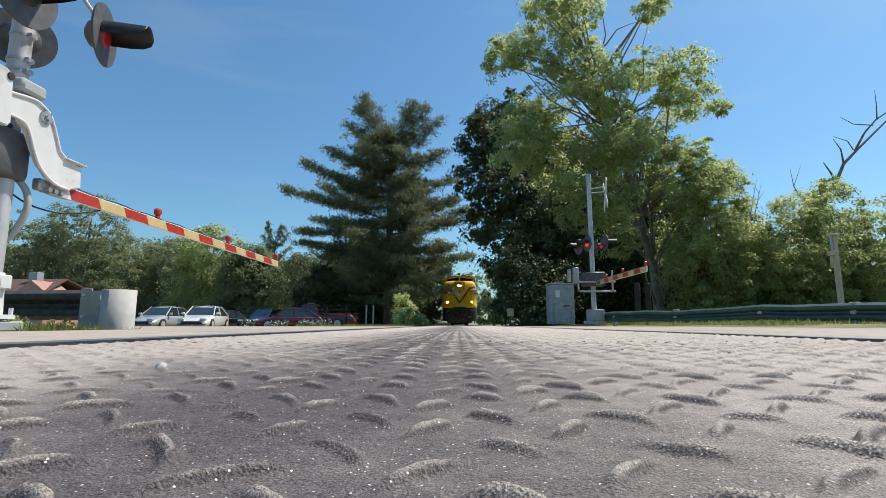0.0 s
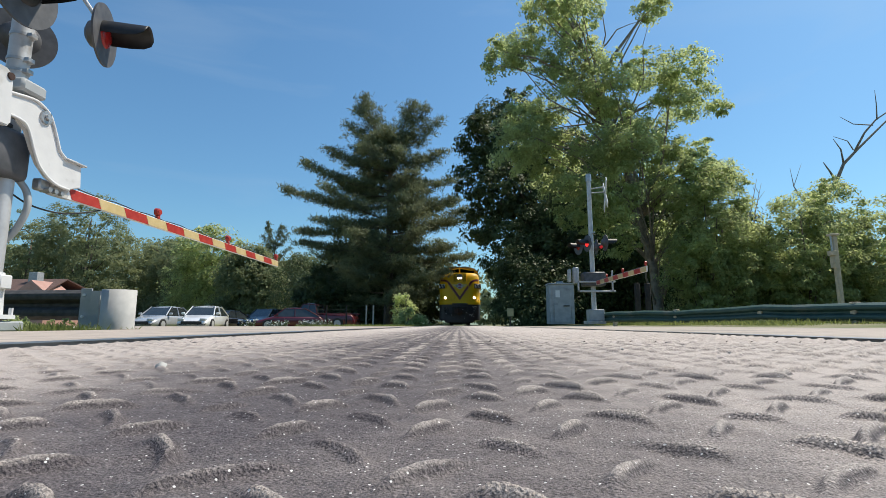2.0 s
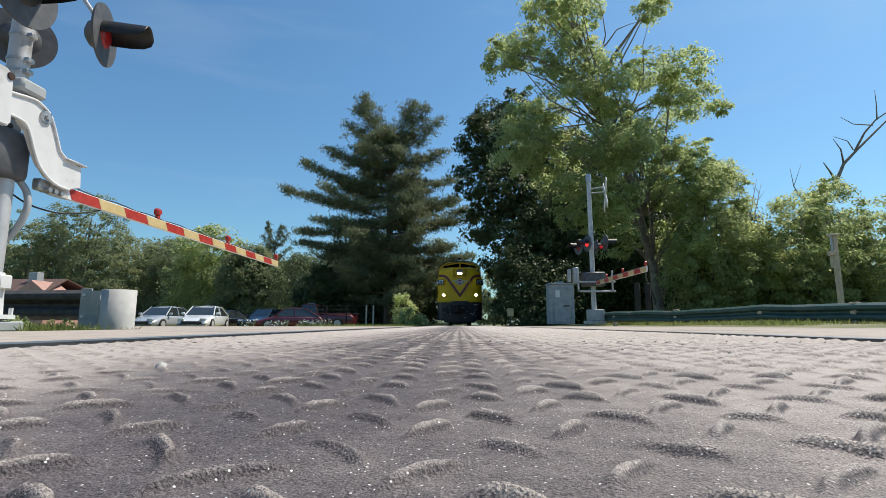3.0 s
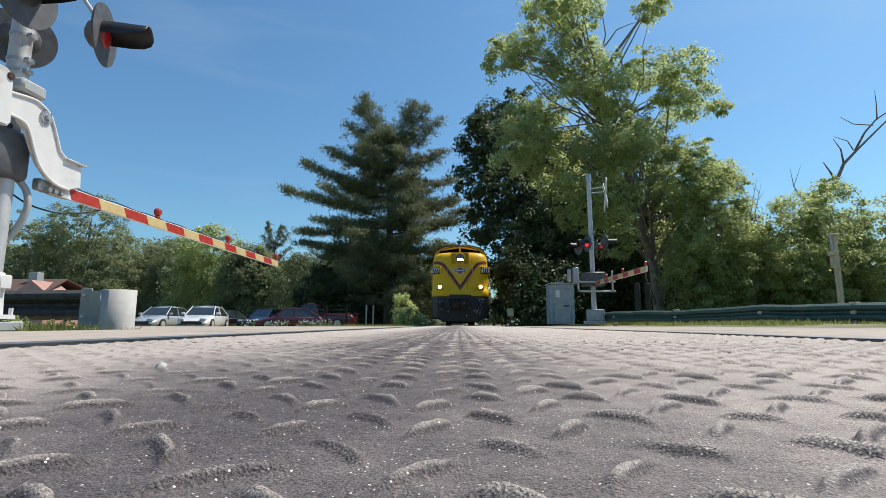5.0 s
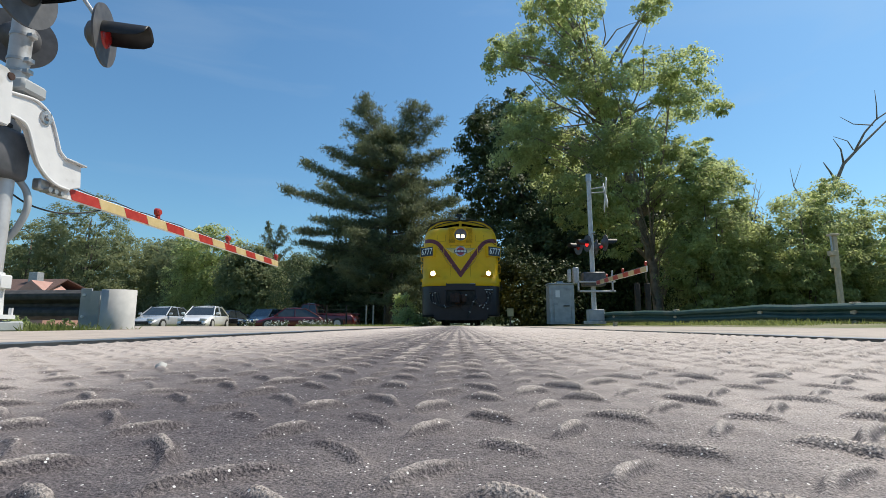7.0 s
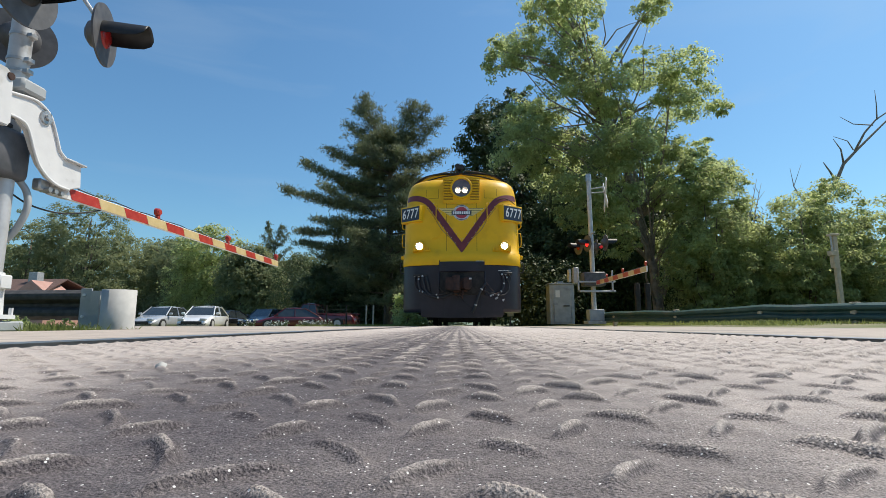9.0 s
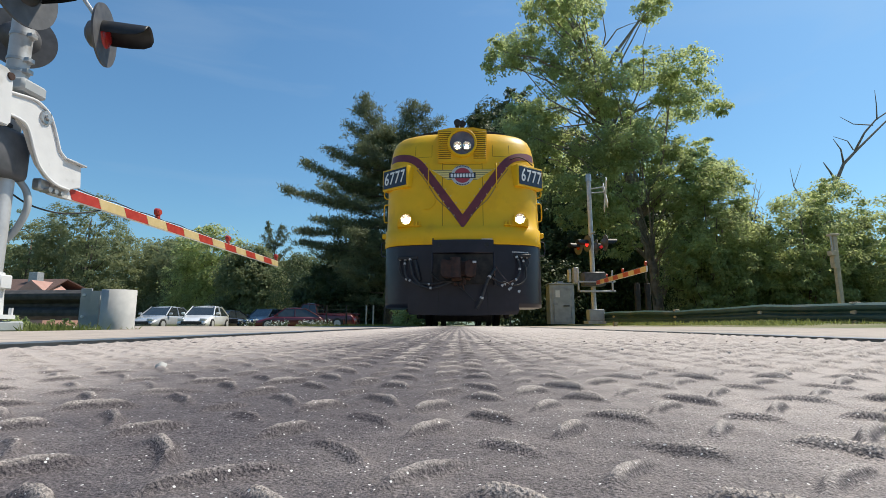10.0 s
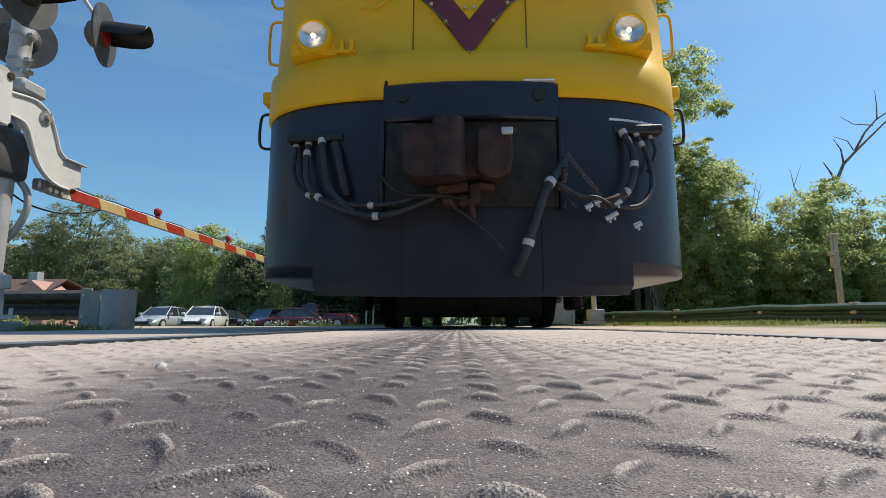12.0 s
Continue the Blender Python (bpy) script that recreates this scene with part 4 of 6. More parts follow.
def near_signal():
    ob = thing("crossing_signal", pose(-3.42, 3.45, -0.02), "silver crossing signal mast with a lowered striped gate", "crossing signal", "crossing signals")

    def here(x, y, z):
        return Vector((x + 3.42, y - 3.45, z + 0.02))
    bm = rod(bmesh.new(), (0, 0, 0.1), (0, 0, 4.4), 0.070, 0.070, 24)
    part("mast", bm, ALU, ob, smooth=False)
    for z in (2.02, 2.22, 1.93):
        bm = rod(bmesh.new(), (0, 0, z), (0, 0, z + 0.022), 0.076, 0.076, 24)
        box(bm, (0.06, -0.03, z - 0.006), (0.105, 0.03, z + 0.028), 0.004)
        part("band", bm, GALV, ob)
    bm = boxes(((-0.18, -0.18, 0.0), (0.16, 0.16, 0.075)), bevel=0.012)
    part("foundation", bm, GREY_PAINT, ob, "weathered concrete foundation")
    bm = rod(bmesh.new(), (0, 0, 0.09), (0, 0, 0.12), 0.17, 0.165, 24)
    rod(bm, (0, 0, 0.12), (0, 0, 0.42), 0.10, 0.085, 20)
    for a in range(4):
        c, s = math.cos(a * 1.571 + 0.785), math.sin(a * 1.571 + 0.785)
        rod(bm, (0.14 * c, 0.14 * s, 0.1), (0.14 * c, 0.14 * s, 0.17), 0.014, 0.014, 6)
    box(bm, (0.05, -0.05, 0.30), (0.13, 0.05, 0.40), 0.008)
    part("base_casting", bm, BRACKET_PAINT, ob, "white painted cast mast base")
    # light heads on a cross arm
    bm = bmesh.new()
    rod(bm, (0, -0.45, 2.96), (0, 0.5, 2.96), 0.024, 0.024, 12)
    rod(bm, (0.24, 0.4, 2.66), (0.02, 0.4, 2.96), 0.018, 0.018, 10)
    rod(bm, here(-3.70, 3.80, 2.46), (0.0, 0.3, 2.96), 0.018, 0.018, 10)
    rod(bm, (0.26, -0.35, 2.5), (0.0, -0.35, 2.96), 0.018, 0.018, 10)
    box(bm, (-0.09, -0.09, 2.90), (0.09, 0.09, 3.02), 0.01)
    part("cross_arm", bm, ALU, ob)
    disc_head("head", ob, here(-3.085, 3.85, 2.46), (0.955, 0.295, 0), LENS_RED)
    disc_head("head", ob, here(-3.82, 3.85, 2.45), (-0.70, 0.71, 0.0), LENS_RED)
    disc_head("head", ob, here(-3.10, 3.10, 2.345), (0.96, -0.05, 0), BLACK)
    # gate mechanism, counterweight and arm bracket
    bm = bmesh.new()
    box(bm, here(-3.66, 3.02, 1.08), here(-3.31, 3.56, 1.45), 0.05, segments=3)
    box(bm, here(-3.60, 3.10, 1.45), here(-3.36, 3.50, 1.50), 0.015)
    part("gate_mechanism", bm, DARK_GREY, ob, "dark grey gate mechanism housing")
    bm = boxes((here(-3.38, 3.28, 1.70), here(-3.20, 3.50, 1.80)), bevel=0.02)
    part("junction_box", bm, GREY_PAINT, ob)
    bm = plate(bmesh.new(), [(y - 3.45, z + 0.02) for y, z in [(2.7, 1.37), (2.7, 1.78), (3.14, 1.785), (3.19, 1.75), (3.215, 1.42), (3.19, 1.385)]], 0.19, 0.235, 0.008)
    part("counterweight", bm, BRACKET_PAINT, ob, "white counterweight plate with a rust spot")
    bm = bmesh.new()
    rod(bm, here(-3.19, 3.165, 1.735), here(-3.175, 3.165, 1.735), 0.03, 0.026, 10)
    part("rust_cap", bm, RUST, ob)
    outer = BRACKET
    bm = plate(bmesh.new(), [(y - 3.45, z + 0.02) for y, z in outer], 0.155, 0.19, 0.006)
    part("arm_bracket", bm, BRACKET_PAINT, ob, "white curved arm bracket")
    rim = [(y - 3.45, z + 0.02) for y, z in outer]
    tube("rib", curve_path([(0.195, y, z) for y, z in rim[:9]], 0.012, 4), BRACKET_PAINT, ob, 6)
    tube("rib", curve_path([(0.195, y, z) for y, z in rim[11:]], 0.012, 4), BRACKET_PAINT, ob, 6)
    bm = rod(bmesh.new(), here(-3.24, PIVOT[0], PIVOT[1]), here(-3.215, PIVOT[0], PIVOT[1]), 0.055, 0.052, 20)
    rod(bm, here(-3.215, PIVOT[0], PIVOT[1]), here(-3.195, PIVOT[0], PIVOT[1]), 0.024, 0.022, 6)
    part("pivot_bolt", bm, GALV, ob)
    bm = bmesh.new()
    box(bm, here(-3.30, 3.76, 1.333), here(-3.20, 3.97, 1.347), 0.004)
    box(bm, here(-3.30, 3.76, 1.347), here(-3.285, 3.97, 1.385), 0.004)
    part("flange", bm, ALU, ob)
    bm = boxes((here(-3.34, 3.60, 1.05), here(-3.27, 3.95, 1.14)), bevel=0.012)
    for y in (3.66, 3.72, 3.78):
        rod(bm, here(-3.31, y, 1.06), here(-3.23, y, 1.06), 0.02, 0.02, 8)
    part("arm_clamp", bm, GALV, ob)
    tube("conduit", curve_path([here(-3.40, 3.52, 1.14), here(-3.33, 3.56, 1.02), here(-3.31, 3.56, 0.88), here(-3.37, 3.55, 0.72), here(-3.44, 3.53, 0.62)], 0.024, 8), GREY_PAINT, ob, 10, "grey ribbed conduit")
    tube("cable", curve_path([here(-3.38, 3.45, 1.0), here(-3.34, 3.62, 0.93), here(-3.30, 3.85, 0.92), here(-3.29, 4.1, 0.98), here(-3.28, 4.3, 1.05)], 0.007, 6), BLACK, ob, 5)
    gate_arm(ob, 0.14, 0.42, 1.11, 0.344, 14, 0.0, high=0.10)
    part("arm_butt", boxes(((0.12, 0.24, 1.055), (0.16, 0.418, 1.155)), bevel=0.006), GALV_PALE, ob, "pale metal butt of the arm")
    return ob


BRACKET = [(3.05, 1.635), (3.185, 1.641), (3.4, 1.68), (3.49, 1.667), (3.57, 1.625), (3.62, 1.545), (3.66, 1.465), (3.7, 1.385), (3.77, 1.34), (3.94, 1.33), (3.96, 1.155), (3.83, 1.105), (3.71, 1.11), (3.61, 1.145), (3.52, 1.215), (3.46, 1.315), (3.4, 1.435), (3.32, 1.488), (3.05, 1.48)]
PIVOT = (3.535, 1.592)
near_signal()


def far_signal():
    ob = thing("crossing_signal", pose(4.17, 16, 0.05), "silver crossing signal mast with lit red lights and a lowered gate", "crossing signal", "crossing signals")
    bm = rod(bmesh.new(), (0, 0, 0.1), (0, 0, 4.6), 0.078, 0.07, 16)
    part("mast", bm, ALU, ob)
    part("pinnacle", rod(bmesh.new(), (0, 0, 4.6), (0, 0, 4.85), 0.095, 0.085, 16), GALV, ob)
    part("foundation", boxes(((-0.28, -0.28, 0), (0.28, 0.28, 0.1)), ((-0.2, -0.2, 0.1), (0.26, 0.2, 0.45)), bevel=0.012), GREY_PAINT, ob)
    # crossbuck blades seen edge on
    for tilt in (45, -45):
        bm = boxes(((-0.012, -0.6, -0.11), (0.012, 0.6, 0.11)), bevel=0.003)
        part("crossbuck_blade", bm, WHITE, ob, at=pose(0.52, 0.0, 4.15) @ pose(0, 0, 0, 0, 0, -9) @ pose(0, 0, 0, tilt))
    bm = bmesh.new()
    rod(bm, (0, -0.42, 2.85), (0, 0.42, 2.85), 0.025, 0.025, 8)
    part("cross_arm", bm, ALU, ob)
    part("sign_bracket", rod(bmesh.new(), (0, 0, 4.35), (0.48, 0, 4.42), 0.022, 0.022, 8), ALU, ob)
    part("sign_bracket", rod(bmesh.new(), (0, 0, 4.22), (0.5, 0, 4.25), 0.018, 0.018, 8), ALU, ob)
    disc_head("head", ob, (-0.22, -0.36, 2.50), (-0.97, -0.22, 0), LENS_LIT)
    disc_head("head", ob, (-0.32, 0.36, 2.50), (-0.95, -0.3, 0), LENS_RED)
    disc_head("head", ob, (0.34, -0.36, 2.52), (0.97, 0.05, 0), LENS_RED)
    disc_head("head", ob, (0.26, 0.36, 2.50), (0.97, -0.05, 0), LENS_RED)
    part("pilot_lamp", rod(bmesh.new(), (0.16, -0.52, 2.36), (0.16, -0.56, 2.36), 0.05, 0.045, 10), LENS_RED_ON, ob)
    bm = boxes(((-0.34, -0.24, 1.18), (0.34, 0.2, 1.62)), bevel=0.03)
    part("gate_mechanism", bm, DARK_GREY, ob)
    bm = boxes(((-0.55, -0.3, 0.98), (0.62, -0.26, 1.04)), ((-0.55, -0.3, 1.28), (0.62, -0.26, 1.33)), ((-0.55, -0.3, 0.98), (-0.50, -0.26, 1.75)), ((0.5, -0.3, 0.98), (0.55, -0.26, 1.65)), bevel=0.006)
    part("guard_frame", bm, ALU, ob, "pale metal guard frame")
    bm = boxes(((-0.62, -0.1, 1.28), (-0.46, 0.1, 1.78)), ((-0.78, -0.1, 1.32), (-0.7, 0.1, 1.72)), bevel=0.01)
    part("counterweight", bm, ALU, ob)
    gate_arm(ob, 0.02, -0.35, 1.26, 0.42, 10, 0.3, flip=-1, high=0.13, lamp_r=0.03)
    return ob


far_signal()


def cabinet():
    ob = thing("signal_cabinet", pose(3.79, 19.4, 0.05), "grey metal railway equipment cabinet with a closed door", "cabinet")
    part("body", boxes(((-0.46, -0.38, 0), (0.46, 0.38, 1.48)), bevel=0.015), GREY_PAINT, ob)
    part("roof", boxes(((-0.49, -0.42, 1.48), (0.49, 0.42, 1.54)), ((-0.12, -0.1, 1.54), (0.12, 0.1, 1.62)), bevel=0.015), GREY_PAINT, ob)
    d = part("door", boxes(((-0.30, -0.404, 0.06), (0.33, -0.382, 1.36)), bevel=0.008), GREY_PAINT, ob)
    part("handle", boxes(((0.04, -0.44, 0.66), (0.27, -0.405, 0.70)), bevel=0.006), BLACK, d)
    part("notice", boxes(((-0.24, -0.409, 1.0), (-0.08, -0.4045, 1.26))), WHITE, d, "small pale notice")
    for x in (-0.32, 0.35):
        part("door_trim", boxes(((x - 0.012, -0.406, 0.05), (x + 0.012, -0.382, 1.38)), bevel=0.003), GREY_PAINT, ob)


cabinet()


def w_profile():
    """The section of a guard rail, depth and height."""
    return [(0.0, 0.155), (0.015, 0.15), (0.075, 0.115), (0.08, 0.085), (0.075, 0.055), (0.01, 0.015), (0.01, -0.015), (0.075, -0.055), (0.08, -0.085), (0.075, -0.115), (0.015, -0.15), (0.0, -0.155)]


def guard_rail(points, z, material, label, post_material, posts, depth_sign=1, wave=0.0):
    ob = thing("guard_rail", pose(*points[0], 0), label, "guard rail", kind="")
    base = Vector((*points[0], 0))
    verts, faces = [], []
    prof = w_profile()
    ring = [(d, h) for d, h in prof] + [(d - 0.006, h) for d, h in reversed(prof)]
    n = len(ring)
    P = [Vector((*p, 0)) - base for p in points]
    line = []
    for a, b in zip(P, P[1:]):
        k = max(1, int((b - a).length / 0.6))
        line += [a + (b - a) * i / k for i in range(k)]
    line.append(P[-1])
    for i, p in enumerate(line):
        d = (line[min(i + 1, len(line) - 1)] - line[max(i - 1, 0)]).normalized()
        side = Vector((d.y, -d.x, 0)) * depth_sign
        dz = wave * math.sin(i * 0.9) + wave * 0.6 * math.sin(i * 2.3)
        verts += [p + side * o + Vector((0, 0, z + h + dz)) for o, h in ring]
    for i in range(len(line) - 1):
        for j in range(n):
            q = i * n
            faces.append((q + j, q + (j + 1) % n, q + n + (j + 1) % n, q + n + j))
    faces += [tuple(range(n)), tuple((len(line) - 1) * n + j for j in reversed(range(n)))]
    part("beam", mesh_of("beam", verts, faces, material), None, ob)
    total = len(line) - 1
    for u in posts:
        p = line[int(u * total)]
        part("post", boxes(((p.x - 0.06, p.y - 0.06 + 0.1, -0.1), (p.x + 0.06, p.y + 0.1 + 0.06, z + 0.16)), bevel=0.01), post_material, ob)
    return ob


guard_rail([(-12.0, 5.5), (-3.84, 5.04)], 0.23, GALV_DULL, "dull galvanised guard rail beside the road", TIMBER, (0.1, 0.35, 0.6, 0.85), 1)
guard_rail([(4.45, 16.0), (5.6, 12.2), (6.75, 8.0), (7.7, 4.5), (8.8, 0.5)], 0.25, GREEN_RAIL, "dark green guard rail along the verge", TIMBER, (0.06, 0.2, 0.36, 0.5, 0.7), 1, 0.02)


def rail_end():
    """The rounded end shoe of the near guard rail, standing on the ground, with its post."""
    ob = thing("guard_rail_end", pose(-3.46, 4.9, -0.02) @ Matrix.Scale(0.82, 4), "rounded smooth grey guard rail end with a steel post", "guard rail")
    v, f, n = [], [], 24
    for z in (0, 0.478):
        for i in range(n + 1):
            a = math.radians(-215 + 250 * i / n)
            for r in (0.183, 0.176):
                v.append((r * math.cos(a), r * math.sin(a), z))
    w = 2 * (n + 1)
    for i in range(n):
        q = 2 * i
        f += [(q, q + 2, w + q + 2, w + q), (q + 1, w + q + 1, w + q + 3, q + 3), (w + q, w + q + 2, w + q + 3, w + q + 1)]
    part("end_shoe", mesh_of("end_shoe", v, f, GALV_PALE, True), None, ob)
    bm = boxes(((-0.50, 0.02, 0), (-0.36, 0.035, 0.50)), ((-0.50, 0.035, 0), (-0.485, 0.16, 0.50)), ((-0.36, 0.0, 0.02), (-0.24, 0.02, 0.47)), bevel=0.003)
    part("post", bm, GREY_PAINT, ob, "steel channel post")
    for z in (0.16, 0.42):
        part("bolt", rod(bmesh.new(), (-0.45, 0.02, z), (-0.45, 0.0, z), 0.018, 0.016, 8), WHITE, ob)


rail_end()


def timber_post():
    ob = thing("wooden_post", pose(9.18, 12.5, -0.1), "weathered wooden post with a small box and pipe", "post")
    part("shaft", boxes(((-0.052, -0.052, 0), (0.052, 0.052, 2.3)), bevel=0.012), TIMBER, ob)
    part("cap", boxes(((-0.12, -0.09, 2.3), (0.085, 0.09, 2.35)), bevel=0.01), TIMBER, ob)
    part("box", boxes(((-0.2, -0.16, 1.80), (-0.06, 0.0, 1.92)), ((-0.14, -0.12, 1.50), (-0.086, 0.02, 1.8)), bevel=0.01), TIMBER, ob)
    part("pipe", rod(bmesh.new(), (-0.11, -0.05, 1.9), (-0.11, -0.05, 2.3), 0.02, 0.02, 8), GALV, ob)


timber_post()


def dark_post(x, y, h):
    ob = thing("wooden_post", pose(x, y, 0.0), "timber post coloured near-black for shade beside the guard rail", "post", "shaded posts")
    # near-black colour stands in for the shade on the post
    part("shaft", boxes(((-0.075, -0.075, 0), (0.075, 0.075, h)), bevel=0.015), GRIME, ob)
    part("cap", boxes(((-0.08, -0.08, h), (0.08, 0.08, h + 0.03)), bevel=0.01), GRIME, ob)


dark_post(5.75, 16.6, 1.35)
dark_post(6.12, 16.7, 1.35)


def small_marker():
    ob = thing("track_marker", pose(2.05, 21, -0.05), "small yellow marker sign on a short post", "sign")
    part("post", boxes(((-0.03, -0.03, 0), (0.03, 0.03, 0.7)), bevel=0.006), BARK, ob)
    part("board", boxes(((-0.13, -0.05, 0.42), (0.13, -0.031, 0.75)), bevel=0.006), CREAM, ob)


small_marker()


# ---- car park ----
def car_paint(name, c):
    return surface(name, c, tuple(min(1, v * 1.1) for v in c), 3, 0.25, 0.1, 0, coat=0.8)


TYRE = surface("tyre_rubber", (0.02, 0.02, 0.02), (0.035, 0.035, 0.035), 20, 0.8)
CAR_GLASS = surface("car_glass", (0.03, 0.04, 0.045), (0.04, 0.05, 0.055), 3, 0.05, 0, 0, coat=1.0)
HEADLAMP = surface("clear_headlamp", (0.6, 0.62, 0.64), (0.75, 0.77, 0.78), 30, 0.1, 0.5, 0)


def section_loft(sections, name, material, parent):
    """Skins closed sections, each a list of points with the same count."""
    verts = [p for s in sections for p in s]
    n = len(sections[0])
    faces = []
    for k in range(len(sections) - 1):
        for i in range(n):
            q = k * n
            faces.append((q + i, q + (i + 1) % n, q + n + (i + 1) % n, q + n + i))
    faces += [tuple(reversed(range(n))), tuple((len(sections) - 1) * n + i for i in range(n))]
    return part(name, mesh_of(name, verts, faces, material, True), None, parent)


def car(name, at, label, paint, length=4.6, width=1.8, height=1.45, cab=(0.27, 0.43, 0.69, 0.91), hood=0.66, deck=0.72, wheel=0.32, category="car"):
    """A car along +x: hull, glasshouse, roof, wheels, lamps. cab: where windscreen foot, head, rear head and rear foot lie."""
    ob = thing(name, at, label, category, "parked vehicles")
    w, belt = width / 2, height * 0.62
    tops = [(0.0, 0.42), (0.02, 0.55), (0.08, hood * 0.93), (cab[0], belt - 0.03), (cab[3], max(deck, belt - 0.02)), (0.97, deck), (1.0, deck - 0.22)]
    secs = []
    for u, z in tops:
        pinch = 1 - 0.16 * (abs(u - 0.5) * 2) ** 5
        ww, x = w * pinch, (u - 0.5) * length
        secs.append([(x, -ww * 0.94, 0.2), (x, -ww, 0.38), (x, -ww, z - 0.16), (x, -ww * 0.95, z - 0.05), (x, -ww * 0.78, z), (x, ww * 0.78, z), (x, ww * 0.95, z - 0.05), (x, ww, z - 0.16), (x, ww, 0.38), (x, ww * 0.94, 0.2)])
    section_loft(secs, "body", paint, ob)
    xs = [(c - 0.5) * length for c in cab]
    g = [[(xs[0], -w * 0.9, belt - 0.06), (xs[3], -w * 0.9, belt - 0.06), (xs[3], w * 0.9, belt - 0.06), (xs[0], w * 0.9, belt - 0.06)],
         [(xs[1], -w * 0.70, height - 0.05), (xs[2], -w * 0.70, height - 0.05), (xs[2], w * 0.70, height - 0.05), (xs[1], w * 0.70, height - 0.05)]]
    gl = section_loft(g, "glasshouse", CAR_GLASS, ob)
    gl.data.polygons.foreach_set("use_smooth", [False] * len(gl.data.polygons))
    crown = []
    for u in np.linspace(0, 1, 7):
        x, z = xs[1] - 0.08 + u * (xs[2] - xs[1] + 0.2), height - 0.085 * (2 * u - 1) ** 2
        crown.append([(x, -w * 0.74, z - 0.085), (x, -w * 0.70, z - 0.035), (x, -w * 0.45, z), (x, 0, z + 0.012), (x, w * 0.45, z), (x, w * 0.70, z - 0.035), (x, w * 0.74, z - 0.085)])
    section_loft(crown, "roof", paint, ob)
    mid = (xs[1] + xs[2]) / 2
    for s in (-1, 1):
        for a, b in ((xs[0], xs[1]), (mid, mid), (xs[3], xs[2])):
            bm = rod(bmesh.new(), (a, s * w * 0.905, belt - 0.05), (b, s * w * 0.715, height - 0.04), 0.035, 0.03, 6)
            part("pillar", bm, paint, ob)
        part("mirror", boxes(((xs[0] + 0.15, s * w - 0.02 + (0 if s > 0 else -0.16), belt), (xs[0] + 0.28, s * w + 0.02 + (0.16 if s > 0 else 0), belt + 0.13)), bevel=0.03), paint, ob)
        part("headlamp", boxes(((-length / 2 + 0.03, s * w * 0.66 - 0.17, 0.52), (-length / 2 + 0.24, s * w * 0.66 + 0.17, 0.66)), bevel=0.03), HEADLAMP, ob)
        for u in (0.19, 0.80):
            x = (u - 0.5) * length
            t = part("wheel", rod(bmesh.new(), (x, s * (w - 0.2), wheel), (x, s * (w + 0.015), wheel), wheel, wheel, 20), TYRE, ob)
            part("rim", rod(bmesh.new(), (x, s * (w + 0.012), wheel), (x, s * (w + 0.03), wheel), wheel * 0.66, wheel * 0.6, 14), ALU, t)
    part("grille", boxes(((-length / 2 - 0.02, -w * 0.62, 0.34), (-length / 2 + 0.06, w * 0.62, 0.50)), bevel=0.02), BLACK, ob)
    return ob


SILVER, PEARL, INK, WINE, BLUE_INK = car_paint("silver_car_paint", (0.42, 0.44, 0.47)), car_paint("white_car_paint", (0.80, 0.81, 0.82)), car_paint("black_car_paint", (0.015, 0.016, 0.02)), car_paint("dark_red_car_paint", (0.10, 0.012, 0.018)), car_paint("navy_car_paint", (0.02, 0.03, 0.06))
LOT = -0.27
car("sedan", pose(-15.55, 30.4, LOT, 0, 0, 99), "white parked sedan in the car park", PEARL)
car("sedan", pose(-18.6, 31.2, LOT, 0, 0, 88), "silver grey parked sedan in the car park", SILVER)
car("sedan", pose(-13.9, 36.0, LOT, 0, 0, 78), "black parked sedan in the shade", INK)
car("hatchback", pose(-19.6, 42, LOT, 0, 0, 70), "dark parked hatchback behind the silver car", INK, 4.2, 1.8, 1.5)
car("sport_utility_vehicle", pose(-12.6, 41.5, LOT, 0, 0, 75), "black parked sport utility vehicle in the shade", INK, 4.7, 1.9, 1.7, (0.28, 0.38, 0.90, 0.98), 0.95, 1.05, 0.37)
car("sedan", pose(-11.6, 34.2, LOT, 0, 0, 20), "dark red parked car in the shade", WINE)


def pickup():
    ob = car("pickup_truck", pose(-9.9, 35.5, LOT, 0, 0, -6), "dark red pickup truck parked under the pine", WINE, 5.4, 1.9, 1.8, (0.24, 0.32, 0.48, 0.52), 1.05, 1.0, 0.38, "truck")
    part("cargo_rail", boxes(((0.15, -0.97, 1.0), (2.66, -0.90, 1.1)), ((0.15, 0.90, 1.0), (2.66, 0.97, 1.1)), bevel=0.02), WINE, ob)


pickup()


def lot_fence():
    ob = thing("wire_fence", pose(-5.6, 30, LOT + 0.1), "wire fence with pale pipe posts by the car park", "fence")
    for x in (-2.4, -1.2, 0.0, 0.42, 1.1):
        part("post", rod(bmesh.new(), (x, 0, 0), (x, 0, 1.35), 0.045, 0.045, 10), GALV if x in (0.0, 0.42) else GRIME, ob)
    for z in (0.5, 1.1, 1.32):
        part("wire", rod(bmesh.new(), (-3.5, 0, z), (1.1, 0, z), 0.006, 0.006, 5), GRIME, ob)


lot_fence()


